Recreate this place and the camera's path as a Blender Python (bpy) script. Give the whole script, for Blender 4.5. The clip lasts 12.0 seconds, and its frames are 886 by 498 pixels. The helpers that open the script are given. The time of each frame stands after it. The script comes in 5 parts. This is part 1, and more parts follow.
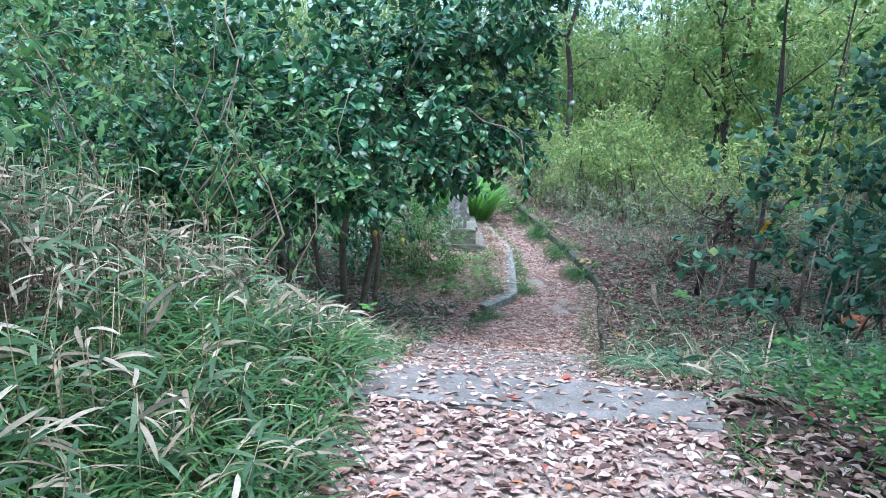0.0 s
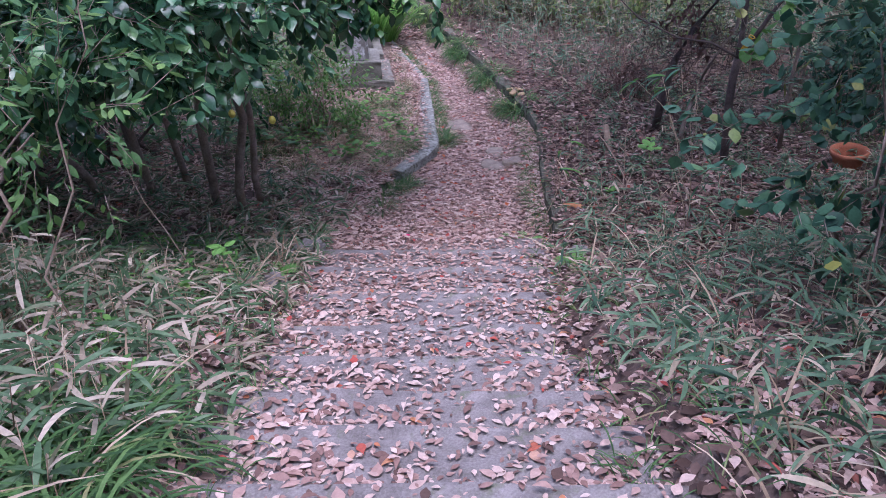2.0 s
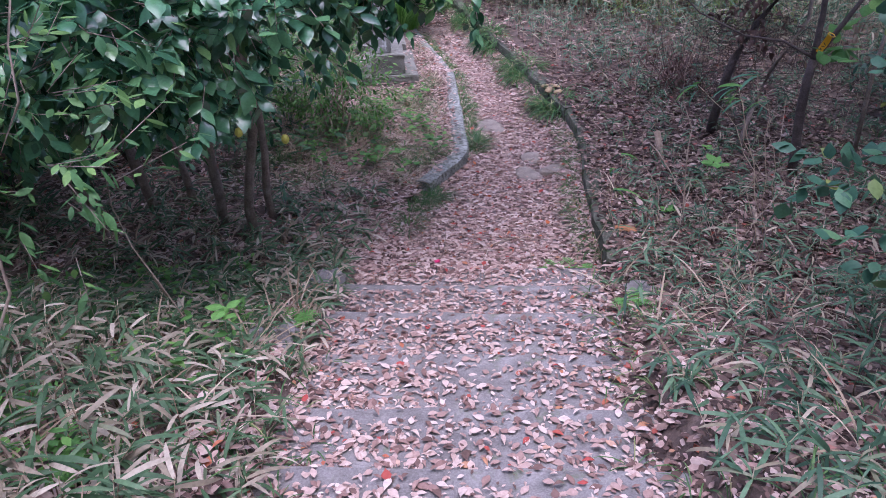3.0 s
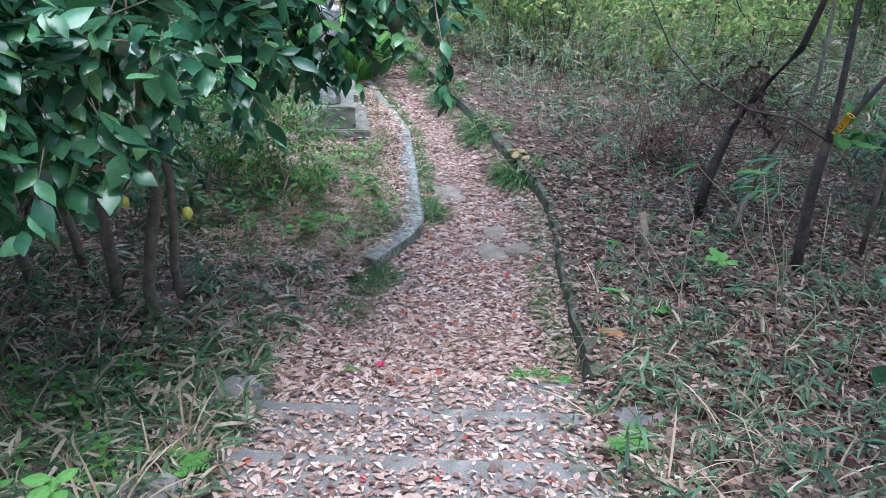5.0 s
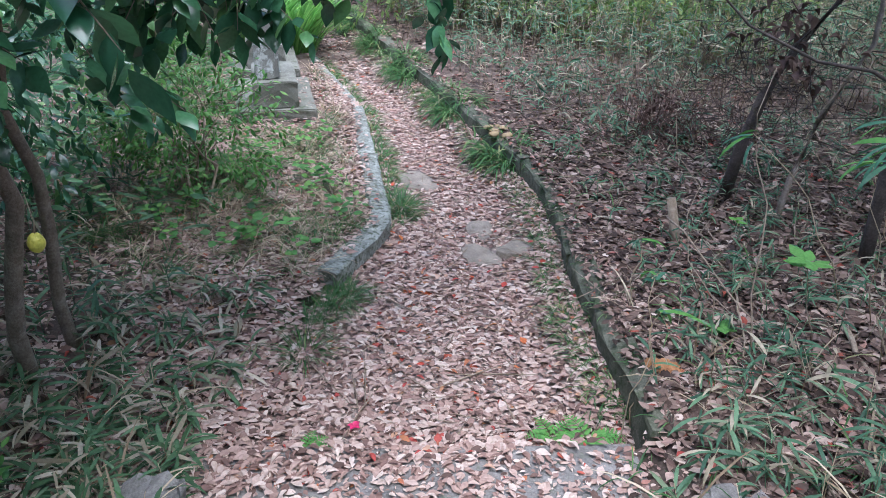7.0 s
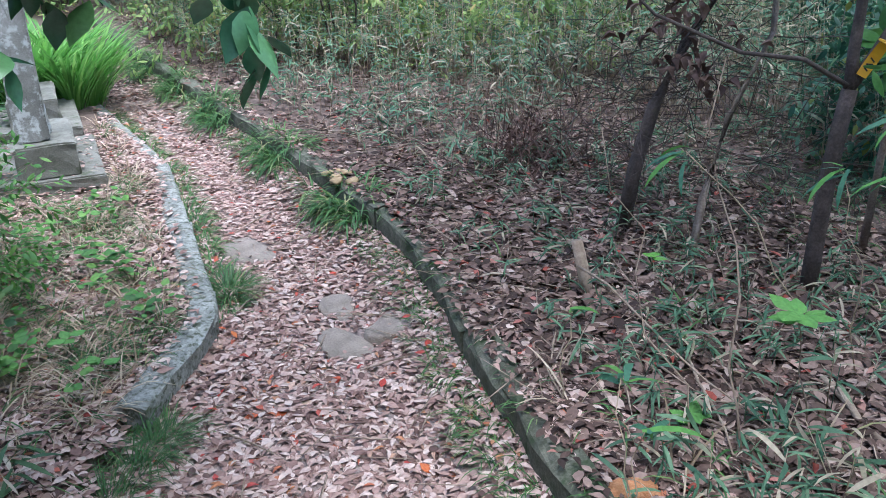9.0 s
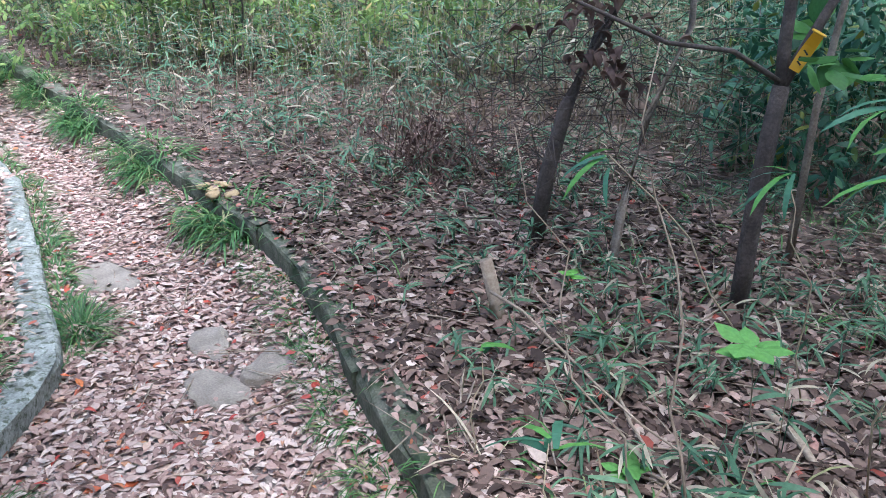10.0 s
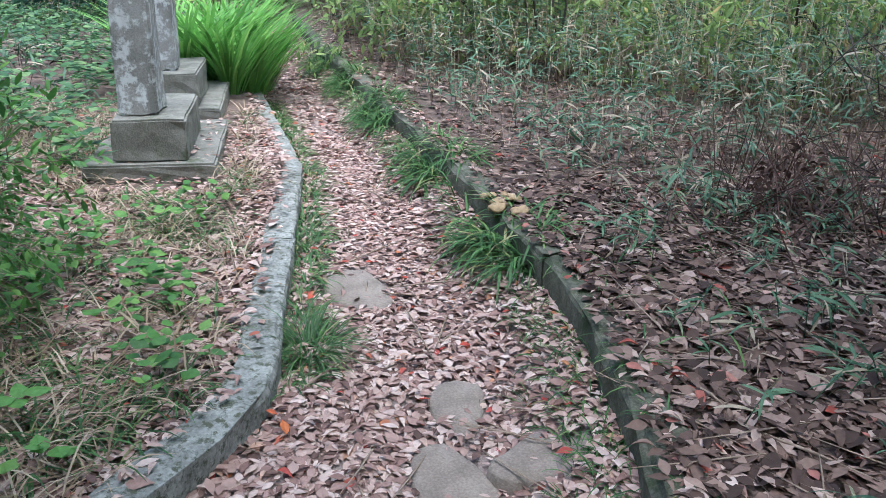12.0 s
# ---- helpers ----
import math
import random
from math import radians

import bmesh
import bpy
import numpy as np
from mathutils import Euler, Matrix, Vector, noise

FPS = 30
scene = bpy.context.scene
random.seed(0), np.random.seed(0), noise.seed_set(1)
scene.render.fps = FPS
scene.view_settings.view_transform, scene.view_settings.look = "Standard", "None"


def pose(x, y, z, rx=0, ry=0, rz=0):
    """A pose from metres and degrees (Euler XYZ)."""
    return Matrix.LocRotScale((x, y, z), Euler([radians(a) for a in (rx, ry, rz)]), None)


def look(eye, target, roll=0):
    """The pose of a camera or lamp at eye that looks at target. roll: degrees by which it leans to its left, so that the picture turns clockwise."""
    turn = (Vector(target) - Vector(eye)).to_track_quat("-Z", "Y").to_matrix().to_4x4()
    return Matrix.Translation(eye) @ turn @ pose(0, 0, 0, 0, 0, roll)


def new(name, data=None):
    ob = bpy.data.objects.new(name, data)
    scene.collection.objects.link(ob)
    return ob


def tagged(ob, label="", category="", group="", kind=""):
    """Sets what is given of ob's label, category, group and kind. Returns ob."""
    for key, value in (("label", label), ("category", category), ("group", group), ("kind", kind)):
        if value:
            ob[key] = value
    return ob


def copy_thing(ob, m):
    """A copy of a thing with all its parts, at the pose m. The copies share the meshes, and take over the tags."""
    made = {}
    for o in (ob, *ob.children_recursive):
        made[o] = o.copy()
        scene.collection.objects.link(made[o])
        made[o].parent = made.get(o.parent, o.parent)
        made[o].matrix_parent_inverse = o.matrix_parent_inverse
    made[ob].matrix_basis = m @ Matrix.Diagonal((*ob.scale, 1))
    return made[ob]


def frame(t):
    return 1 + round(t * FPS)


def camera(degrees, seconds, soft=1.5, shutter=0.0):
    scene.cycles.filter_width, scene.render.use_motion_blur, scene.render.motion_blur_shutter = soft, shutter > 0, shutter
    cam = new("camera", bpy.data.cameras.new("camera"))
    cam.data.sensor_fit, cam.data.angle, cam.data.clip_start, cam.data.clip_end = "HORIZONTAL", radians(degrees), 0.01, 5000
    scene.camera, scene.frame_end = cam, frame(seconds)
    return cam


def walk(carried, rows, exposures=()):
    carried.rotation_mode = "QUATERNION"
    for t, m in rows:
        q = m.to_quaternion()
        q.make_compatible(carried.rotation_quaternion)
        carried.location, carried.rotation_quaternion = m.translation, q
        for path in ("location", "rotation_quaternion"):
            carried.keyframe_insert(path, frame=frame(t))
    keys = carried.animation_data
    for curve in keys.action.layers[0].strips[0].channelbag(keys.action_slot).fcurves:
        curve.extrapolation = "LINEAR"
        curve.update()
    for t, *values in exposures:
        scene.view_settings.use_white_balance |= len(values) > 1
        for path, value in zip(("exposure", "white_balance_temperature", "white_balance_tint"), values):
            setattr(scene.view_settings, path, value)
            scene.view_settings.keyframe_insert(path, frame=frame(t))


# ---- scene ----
cam = camera(58.6, 12.0, 0.8)
EXPOSURES = [(0, 1.47, 5150, 3), (0.5, 1.43, 5250, 25), (0.9, 1.15, 5350, 29), (2, 0.87, 5400, 34), (2.7, 0.92, 5400, 35), (4.5, 1.32, 5250, 7), (7, 1.33, 5400, 9), (9.5, 1.55, 5350, 8), (10.5, 1.75, 5400, 6), (12, 1.35, 5500, 7)]
PATH = [
    (0, (-0.068, -0.074, 1.553), (-0.04, 1.88, 1.129), 2.4),
    (0.5, (0.04, 0.551, 1.511), (0.168, 2.458, 0.922), -0.4),
    (1, (0.11, 1.117, 1.492), (0.291, 2.971, 0.764), -0.5),
    (1.5, (0.141, 1.609, 1.531), (0.325, 3.413, 0.688), -1.6),
    (2, (0.182, 2.042, 1.626), (0.387, 3.816, 0.725), -1.5),
    (2.5, (0.12, 2.547, 1.605), (0.287, 4.306, 0.668), -2.2),
    (2.7, (0.131, 2.696, 1.631), (0.296, 4.449, 0.682), -2.1),
    (4.3, (0.17, 3.618, 1.473), (0.361, 5.392, 0.569), 0.6),
    (4.5, (0.193, 3.724, 1.462), (0.446, 5.504, 0.586), 2.0),
    (5, (0.242, 3.982, 1.383), (0.543, 5.774, 0.548), 2.5),
    (5.5, (0.199, 4.322, 1.246), (0.484, 6.103, 0.381), 1.3),
    (6, (0.262, 4.66, 1.117), (0.557, 6.416, 0.206), 0.8),
    (6.5, (0.299, 4.962, 1.012), (0.679, 6.709, 0.114), 1.5),
    (7, (0.267, 5.257, 0.96), (0.696, 7.005, 0.086), 1.7),
    (7.2, (0.264, 5.384, 0.916), (0.732, 7.123, 0.046), 1.0),
    (8.8, (0.481, 6.294, 0.699), (1.188, 8.001, -0.066), -1.5),
    (9, (0.536, 6.403, 0.656), (1.351, 8.049, -0.136), -0.7),
    (9.5, (0.634, 6.62, 0.591), (1.675, 8.126, -0.216), 0.7),
    (10, (0.829, 6.818, 0.494), (1.852, 8.356, -0.274), 0.8),
    (10.5, (0.874, 7.062, 0.471), (1.623, 8.777, -0.236), 0.4),
    (11, (0.929, 7.353, 0.349), (1.411, 9.159, -0.365), 0.9),
    (11.5, (1.083, 7.623, 0.223), (1.385, 9.466, -0.495), 1.5),
    (12, (1.159, 7.82, 0.129), (1.547, 9.647, -0.586), 2.0),
]
walk(cam, [(t, look(eye, target, roll)) for t, eye, target, roll in PATH], EXPOSURES)

# ---- light: a bright overcast sky above the woods ----
world = bpy.data.worlds.new("sky")
scene.world = world
world.use_nodes = True
wn = world.node_tree
sky = wn.nodes.new("ShaderNodeTexSky")
sky.sky_type, sky.sun_disc = "NISHITA", False
sky.sun_elevation, sky.sun_rotation = radians(79), radians(166)
sky.air_density, sky.dust_density = 1.0, 3.0
wn.links.new(sky.outputs[0], wn.nodes["Background"].inputs[0])
wn.nodes["Background"].inputs[1].default_value = 0.15
sun = new("sun", bpy.data.lights.new("sun", "SUN"))
sun.data.energy, sun.data.angle, sun.data.color = 1.9, radians(60), (1.0, 0.95, 0.88)
sun.matrix_world = look((1.0, 5.6, 13), (0.4, 8, 0))

rng = np.random.default_rng(7)


# ---- materials ----
def nodes_of(name):
    m = bpy.data.materials.new(name)
    m.use_nodes = True
    nt = m.node_tree
    return m, nt, nt.nodes["Principled BSDF"]


def ramp_node(nt, stops):
    r = nt.nodes.new("ShaderNodeValToRGB")
    el = r.color_ramp.elements
    while len(el) < len(stops):
        el.new(0.5)
    for e, (p, c) in zip(el, stops):
        e.position, e.color = p, (*c, 1)
    return r


def noise_node(nt, scale, detail=6, rough=0.6):
    tc = nt.nodes.new("ShaderNodeTexCoord")
    n = nt.nodes.new("ShaderNodeTexNoise")
    n.inputs["Scale"].default_value, n.inputs["Detail"].default_value = scale, detail
    n.inputs["Roughness"].default_value = rough
    nt.links.new(tc.outputs["Object"], n.inputs["Vector"])
    return n


def surface(name, stops, scale=6.0, fine=90.0, rough=0.85, bump=0.4, spots=None):
    """Mottled surface: large stains, fine grain, optional lichen or moss spots."""
    m, nt, b = nodes_of(name)
    big, small = noise_node(nt, scale), noise_node(nt, fine, 4)
    mix = nt.nodes.new("ShaderNodeMath")
    mix.operation = "MULTIPLY_ADD"
    mix.inputs[1].default_value = 0.45
    nt.links.new(small.outputs[0], mix.inputs[0])
    half = nt.nodes.new("ShaderNodeMath")
    half.operation = "MULTIPLY"
    half.inputs[1].default_value = 0.6
    nt.links.new(big.outputs[0], half.inputs[0])
    nt.links.new(half.outputs[0], mix.inputs[2])
    r = ramp_node(nt, stops)
    nt.links.new(mix.outputs[0], r.inputs[0])
    colour = r.outputs[0]
    if spots:
        sc, lo, hi, col = spots
        n = noise_node(nt, sc, 8, 0.7)
        mask = ramp_node(nt, [(lo, (0, 0, 0)), (hi, (1, 1, 1))])
        nt.links.new(n.outputs[0], mask.inputs[0])
        mx = nt.nodes.new("ShaderNodeMix")
        mx.data_type = "RGBA"
        nt.links.new(mask.outputs[0], mx.inputs[0])
        nt.links.new(colour, mx.inputs[6])
        mx.inputs[7].default_value = (*col, 1)
        colour = mx.outputs[2]
    nt.links.new(colour, b.inputs["Base Color"])
    b.inputs["Roughness"].default_value = rough
    bp = nt.nodes.new("ShaderNodeBump")
    bp.inputs["Strength"].default_value, bp.inputs["Distance"].default_value = bump, 0.01
    nt.links.new(mix.outputs[0], bp.inputs["Height"])
    nt.links.new(bp.outputs[0], b.inputs["Normal"])
    return m


def foliage(name, stops, rough=0.5, thin=0.25, single=False, spec=0.3):
    """Leaves: colour varies from leaf to leaf, with blotches; part of the light passes through."""
    m, nt, b = nodes_of(name)
    if single:
        src = nt.nodes.new("ShaderNodeObjectInfo").outputs["Random"]
    else:
        src = nt.nodes.new("ShaderNodeNewGeometry").outputs["Random Per Island"]
    r = ramp_node(nt, stops)
    nt.links.new(src, r.inputs[0])
    n = noise_node(nt, 70.0, 3)
    hsv = nt.nodes.new("ShaderNodeHueSaturation")
    mr = nt.nodes.new("ShaderNodeMapRange")
    mr.inputs[3].default_value, mr.inputs[4].default_value = 0.6, 1.4
    nt.links.new(n.outputs[0], mr.inputs[0])
    nt.links.new(mr.outputs[0], hsv.inputs["Value"])
    nt.links.new(r.outputs[0], hsv.inputs["Color"])
    nt.links.new(hsv.outputs[0], b.inputs["Base Color"])
    b.inputs["Roughness"].default_value = rough
    b.inputs["Specular IOR Level"].default_value = spec
    if thin:
        t = nt.nodes.new("ShaderNodeBsdfTranslucent")
        nt.links.new(hsv.outputs[0], t.inputs[0])
        mx = nt.nodes.new("ShaderNodeMixShader")
        mx.inputs[0].default_value = thin
        nt.links.new(b.outputs[0], mx.inputs[1])
        nt.links.new(t.outputs[0], mx.inputs[2])
        nt.links.new(mx.outputs[0], nt.nodes["Material Output"].inputs[0])
    return m


LITTER = [(0.0, (0.10, 0.06, 0.05)), (0.15, (0.23, 0.135, 0.115)), (0.4, (0.38, 0.25, 0.215)), (0.7, (0.49, 0.355, 0.31)),
          (0.96, (0.62, 0.50, 0.45)), (0.98, (0.42, 0.19, 0.09)), (0.995, (0.38, 0.07, 0.06))]
M_SOIL = surface("forest_soil", [(0.3, (0.045, 0.03, 0.024)), (0.5, (0.115, 0.08, 0.066)), (0.7, (0.22, 0.165, 0.14))], 5, 60, 0.95, 0.8)
M_CONCRETE = surface("old_concrete", [(0.3, (0.08, 0.07, 0.066)), (0.5, (0.175, 0.16, 0.155)), (0.72, (0.31, 0.29, 0.285))], 7, 120, 0.9, 0.6,
                     (9, 0.56, 0.72, (0.13, 0.15, 0.09)))
M_CURB = surface("lichened_concrete", [(0.3, (0.11, 0.11, 0.10)), (0.5, (0.22, 0.225, 0.21)), (0.72, (0.44, 0.45, 0.42))], 9, 70, 0.92, 1.0,
                 (34, 0.50, 0.60, (0.08, 0.088, 0.06)))
M_WALL = surface("mossy_concrete", [(0.3, (0.04, 0.045, 0.03)), (0.5, (0.085, 0.088, 0.062)), (0.72, (0.20, 0.19, 0.155))], 8, 90, 0.95, 0.8,
                 (9, 0.5, 0.66, (0.03, 0.05, 0.018)))
M_GRAVE = surface("weathered_granite", [(0.3, (0.10, 0.10, 0.09)), (0.5, (0.22, 0.215, 0.20)), (0.7, (0.38, 0.37, 0.36))], 5, 160, 0.85, 0.6,
                  (15, 0.49, 0.58, (0.50, 0.51, 0.51)))
M_PLINTH = surface("mossy_granite", [(0.3, (0.07, 0.07, 0.055)), (0.5, (0.17, 0.165, 0.14)), (0.72, (0.30, 0.29, 0.26))], 6, 120, 0.92, 0.7, (9, 0.54, 0.68, (0.07, 0.085, 0.045)))
M_EARTH = surface("trodden_earth", [(0.3, (0.15, 0.11, 0.10)), (0.5, (0.27, 0.21, 0.19)), (0.72, (0.42, 0.345, 0.315))], 4, 150, 0.95, 0.8)
M_STONE = surface("flat_stone", [(0.3, (0.13, 0.105, 0.085)), (0.5, (0.23, 0.19, 0.16)), (0.7, (0.35, 0.295, 0.25))], 8, 130, 0.9, 0.6)
M_BARK = surface("grey_brown_bark", [(0.3, (0.10, 0.075, 0.06)), (0.5, (0.24, 0.18, 0.145)), (0.72, (0.40, 0.33, 0.28))], 14, 90, 0.9, 0.9)
M_BARK_DARK = surface("dark_bark", [(0.3, (0.03, 0.022, 0.02)), (0.5, (0.075, 0.055, 0.05)), (0.72, (0.15, 0.115, 0.10))], 14, 90, 0.9, 0.9)
M_TWIG = surface("dry_twig", [(0.3, (0.13, 0.09, 0.065)), (0.5, (0.27, 0.20, 0.15)), (0.7, (0.42, 0.34, 0.27))], 10, 60, 0.9, 0.4)
M_CLAY = surface("terracotta", [(0.3, (0.22, 0.07, 0.035)), (0.5, (0.36, 0.12, 0.06)), (0.7, (0.45, 0.19, 0.10))], 8, 90, 0.85, 0.3)
M_ORANGE = surface("orange_earth", [(0.3, (0.20, 0.085, 0.035)), (0.5, (0.38, 0.17, 0.075)), (0.7, (0.50, 0.26, 0.13))], 20, 140, 0.95, 0.9)
M_LITTER = foliage("fallen_leaves", LITTER, 0.7, 0.1)
# Browner leaf mix, also darkened to stand for shade under the trees.
M_LITTER_BROWN_SHADED = foliage("shaded_brown_oak_leaves", [(0.0, (0.038, 0.022, 0.018)), (0.3, (0.09, 0.055, 0.044)), (0.6, (0.175, 0.113, 0.092)), (0.85, (0.31, 0.215, 0.18)), (0.96, (0.47, 0.36, 0.31)), (0.99, (0.30, 0.07, 0.05))], 0.7, 0.1)
M_LEAF1 = foliage("fallen_leaf", LITTER, 0.7, 0.1, single=True)
M_RED = foliage("red_fallen_leaf", [(0.0, (0.30, 0.035, 0.035)), (0.6, (0.48, 0.075, 0.045)), (1.0, (0.52, 0.16, 0.05))], 0.6, 0.1, single=True)
M_CAMELLIA = foliage("glossy_evergreen_leaf", [(0.0, (0.03, 0.09, 0.05)), (0.5, (0.06, 0.165, 0.08)), (0.85, (0.10, 0.23, 0.10)), (1.0, (0.16, 0.30, 0.10))], 0.24, 0.15, spec=0.7)
M_SHRUB = foliage("pale_shrub_leaf", [(0.0, (0.05, 0.13, 0.045)), (0.6, (0.10, 0.22, 0.075)), (1.0, (0.18, 0.32, 0.09))], 0.5, 0.3)
M_BLUE = foliage("blue_green_leaf", [(0.0, (0.025, 0.075, 0.05)), (0.6, (0.055, 0.14, 0.085)), (0.93, (0.09, 0.20, 0.10)), (1.0, (0.25, 0.25, 0.05))], 0.45, 0.2)
M_SASA = foliage("bamboo_grass_leaf", [(0.0, (0.05, 0.10, 0.045)), (0.5, (0.10, 0.18, 0.09)), (0.56, (0.13, 0.21, 0.11)), (0.66, (0.24, 0.195, 0.135)), (1.0, (0.52, 0.45, 0.36))], 0.5, 0.2)
M_STRAW = foliage("dry_straw", [(0.0, (0.20, 0.14, 0.09)), (0.5, (0.38, 0.29, 0.20)), (1.0, (0.55, 0.46, 0.35))], 0.7, 0.15)
M_GRASS = foliage("green_grass", [(0.0, (0.035, 0.085, 0.03)), (0.6, (0.075, 0.17, 0.05)), (0.9, (0.13, 0.23, 0.07)), (1.0, (0.35, 0.31, 0.16))], 0.5, 0.25)
M_IVY = foliage("ivy_leaf", [(0.0, (0.05, 0.12, 0.05)), (0.6, (0.10, 0.20, 0.075)), (1.0, (0.21, 0.32, 0.13))], 0.4, 0.3)
M_BRIGHT = foliage("fresh_grass", [(0.0, (0.10, 0.25, 0.05)), (0.6, (0.19, 0.42, 0.09)), (1.0, (0.33, 0.55, 0.15))], 0.45, 0.35)
M_HERB = foliage("herb_leaf", [(0.0, (0.06, 0.15, 0.04)), (0.6, (0.11, 0.26, 0.06)), (1.0, (0.20, 0.36, 0.09))], 0.5, 0.3)
M_THICKET = foliage("thicket_bamboo_leaf", [(0.0, (0.04, 0.09, 0.055)), (0.45, (0.095, 0.18, 0.105)), (0.78, (0.155, 0.26, 0.145)), (0.86, (0.28, 0.24, 0.165)), (1.0, (0.50, 0.42, 0.32))], 0.5, 0.25)
M_BLUE_HERB = foliage("deep_green_leaf", [(0.0, (0.02, 0.065, 0.018)), (0.6, (0.045, 0.13, 0.03)), (1.0, (0.10, 0.22, 0.055))], 0.45, 0.25)
M_SEED = foliage("seedling_leaf", [(0.0, (0.10, 0.25, 0.06)), (1.0, (0.17, 0.36, 0.09))], 0.5, 0.3)
M_WOODS = foliage("woodland_leaf", [(0.0, (0.16, 0.25, 0.09)), (0.5, (0.30, 0.42, 0.15)), (0.9, (0.46, 0.56, 0.22)), (1.0, (0.52, 0.40, 0.18))], 0.5, 0.6)
M_DEAD = foliage("dead_leaf", [(0.0, (0.07, 0.04, 0.035)), (0.6, (0.15, 0.09, 0.075)), (1.0, (0.26, 0.17, 0.14))], 0.8, 0.1)
M_FRUIT = foliage("yellow_fruit", [(0.0, (0.50, 0.46, 0.08)), (1.0, (0.58, 0.52, 0.11))], 0.4, 0.0, single=True)
M_PINK = foliage("pink_petal", [(0.0, (0.62, 0.03, 0.14)), (1.0, (0.75, 0.06, 0.22))], 0.5, 0.2)
M_FUNGUS = foliage("pale_fungus", [(0.0, (0.28, 0.19, 0.10)), (1.0, (0.42, 0.31, 0.18))], 0.7, 0.1, single=True)
M_TAG, _nt, _b = nodes_of("yellow_tape")
_b.inputs["Base Color"].default_value, _b.inputs["Roughness"].default_value = (0.75, 0.43, 0.02, 1), 0.4
M_INK, _nt, _b = nodes_of("black_ink")
_b.inputs["Base Color"].default_value = (0.02, 0.02, 0.02, 1)
M_PALE, _nt, _b = nodes_of("pale_label")
_b.inputs["Base Color"].default_value = (0.75, 0.68, 0.35, 1)


# ---- mesh helpers ----
def mesh_of(name, verts, faces, mat, smooth=False):
    """A mesh from an (N, 3) array and a list of index arrays (k, n)."""
    me = bpy.data.meshes.new(name)
    verts = np.asarray(verts, np.float32)
    loops = np.concatenate([f.ravel() for f in faces]).astype(np.int32)
    sizes = np.concatenate([np.full(len(f), f.shape[1]) for f in faces]).astype(np.int32)
    starts = np.concatenate([[0], np.cumsum(sizes)[:-1]]).astype(np.int32)
    me.vertices.add(len(verts)), me.loops.add(len(loops)), me.polygons.add(len(sizes))
    me.vertices.foreach_set("co", verts.ravel())
    me.loops.foreach_set("vertex_index", loops)
    me.polygons.foreach_set("loop_start", starts)
    me.polygons.foreach_set("use_smooth", np.full(len(sizes), smooth))
    me.update(calc_edges=True)
    me.validate()
    me.materials.append(mat)
    return me


def frames_of(axis, up):
    """Rotations whose x follows axis and whose z leans to up."""
    axis = axis / (np.linalg.norm(axis, axis=1, keepdims=True) + 1e-9)
    y = np.cross(up, axis)
    y /= np.linalg.norm(y, axis=1, keepdims=True) + 1e-9
    return np.stack([axis, y, np.cross(axis, y)], axis=2)


def spread(template, rot, size, place):
    """Copies of a template, as arrays."""
    v, faces = template
    n = len(place)
    size = np.asarray(size, float)
    size = size[:, None] if size.ndim == 1 else size
    pts = np.einsum("nij,nkj->nki", rot, v[None] * size[:, None, :]) + place[:, None, :]
    off = (np.arange(n) * len(v))[:, None, None]
    return pts.reshape(-1, 3), [(f[None] + off).reshape(-1, f.shape[1]) for f in faces]


def merged(pieces):
    vs, fs, base = [], [], 0
    for v, f in pieces:
        vs.append(v)
        fs += [a + base for a in f]
        base += len(v)
    return np.concatenate(vs), fs


def stuff(name, pieces, mat, label, category, parent=None):
    v, f = merged(pieces)
    ob = new(name, mesh_of(name, v, f, mat, True))
    if parent:
        ob.parent = parent
        return tagged(ob, label, kind="stuff")
    return tagged(ob, label, category, kind="stuff")


def part(name, bm, material, parent, label=""):
    me = bpy.data.meshes.new(name)
    bm.to_mesh(me)
    bm.free()
    me.materials.append(material)
    ob = new(name, me)
    ob.parent = parent
    return tagged(ob, label)


def leaf_shape(widths, curl=0.1, bend=0.1, twist=0.0):
    """A leaf along x from 0 to 1: stations with a midrib lower than the rims, bent along its length."""
    k = len(widths)
    xs = np.linspace(0, 1, k + 2)
    v = [(0, 0, 0)]
    for i, w in enumerate(widths):
        x = xs[i + 1]
        z = -bend * (2 * x - 1) ** 2 + bend
        tw = twist * (x - 0.5)
        v += [(x, -w, z + curl * w * 2 - tw * w), (x, 0, z), (x, w, z + curl * w * 2 + tw * w)]
    v.append((1, 0, 0))
    last = len(v) - 1
    tris = [(0, 2, 1), (0, 3, 2), (last, last - 3, last - 2), (last, last - 2, last - 1)]
    quads = []
    for i in range(k - 1):
        a = 1 + 3 * i
        quads += [(a, a + 1, a + 4, a + 3), (a + 1, a + 2, a + 5, a + 4)]
    return np.array(v, float), [np.array(tris), np.array(quads)] if quads else [np.array(tris)]


def blade_shape(width, droop, n=5):
    """A long blade along x that droops towards its tip."""
    t = np.linspace(0, 1, n)
    w = width * np.sin(np.pi * np.clip(t * 0.86 + 0.12, 0, 1)) ** 0.7
    ang = -droop * t
    x = np.concatenate([[0], np.cumsum(np.cos(ang[1:]) / (n - 1))])
    z = np.concatenate([[0], np.cumsum(np.sin(ang[1:]) / (n - 1))])
    v = []
    for i in range(n - 1):
        v += [(x[i], -w[i], z[i]), (x[i], w[i], z[i])]
    v.append((x[-1], 0, z[-1]))
    q = [(2 * i, 2 * i + 2, 2 * i + 3, 2 * i + 1) for i in range(n - 2)]
    e = 2 * (n - 2)
    return np.array(v, float), [np.array(q), np.array([(e, e + 2, e + 1)])]


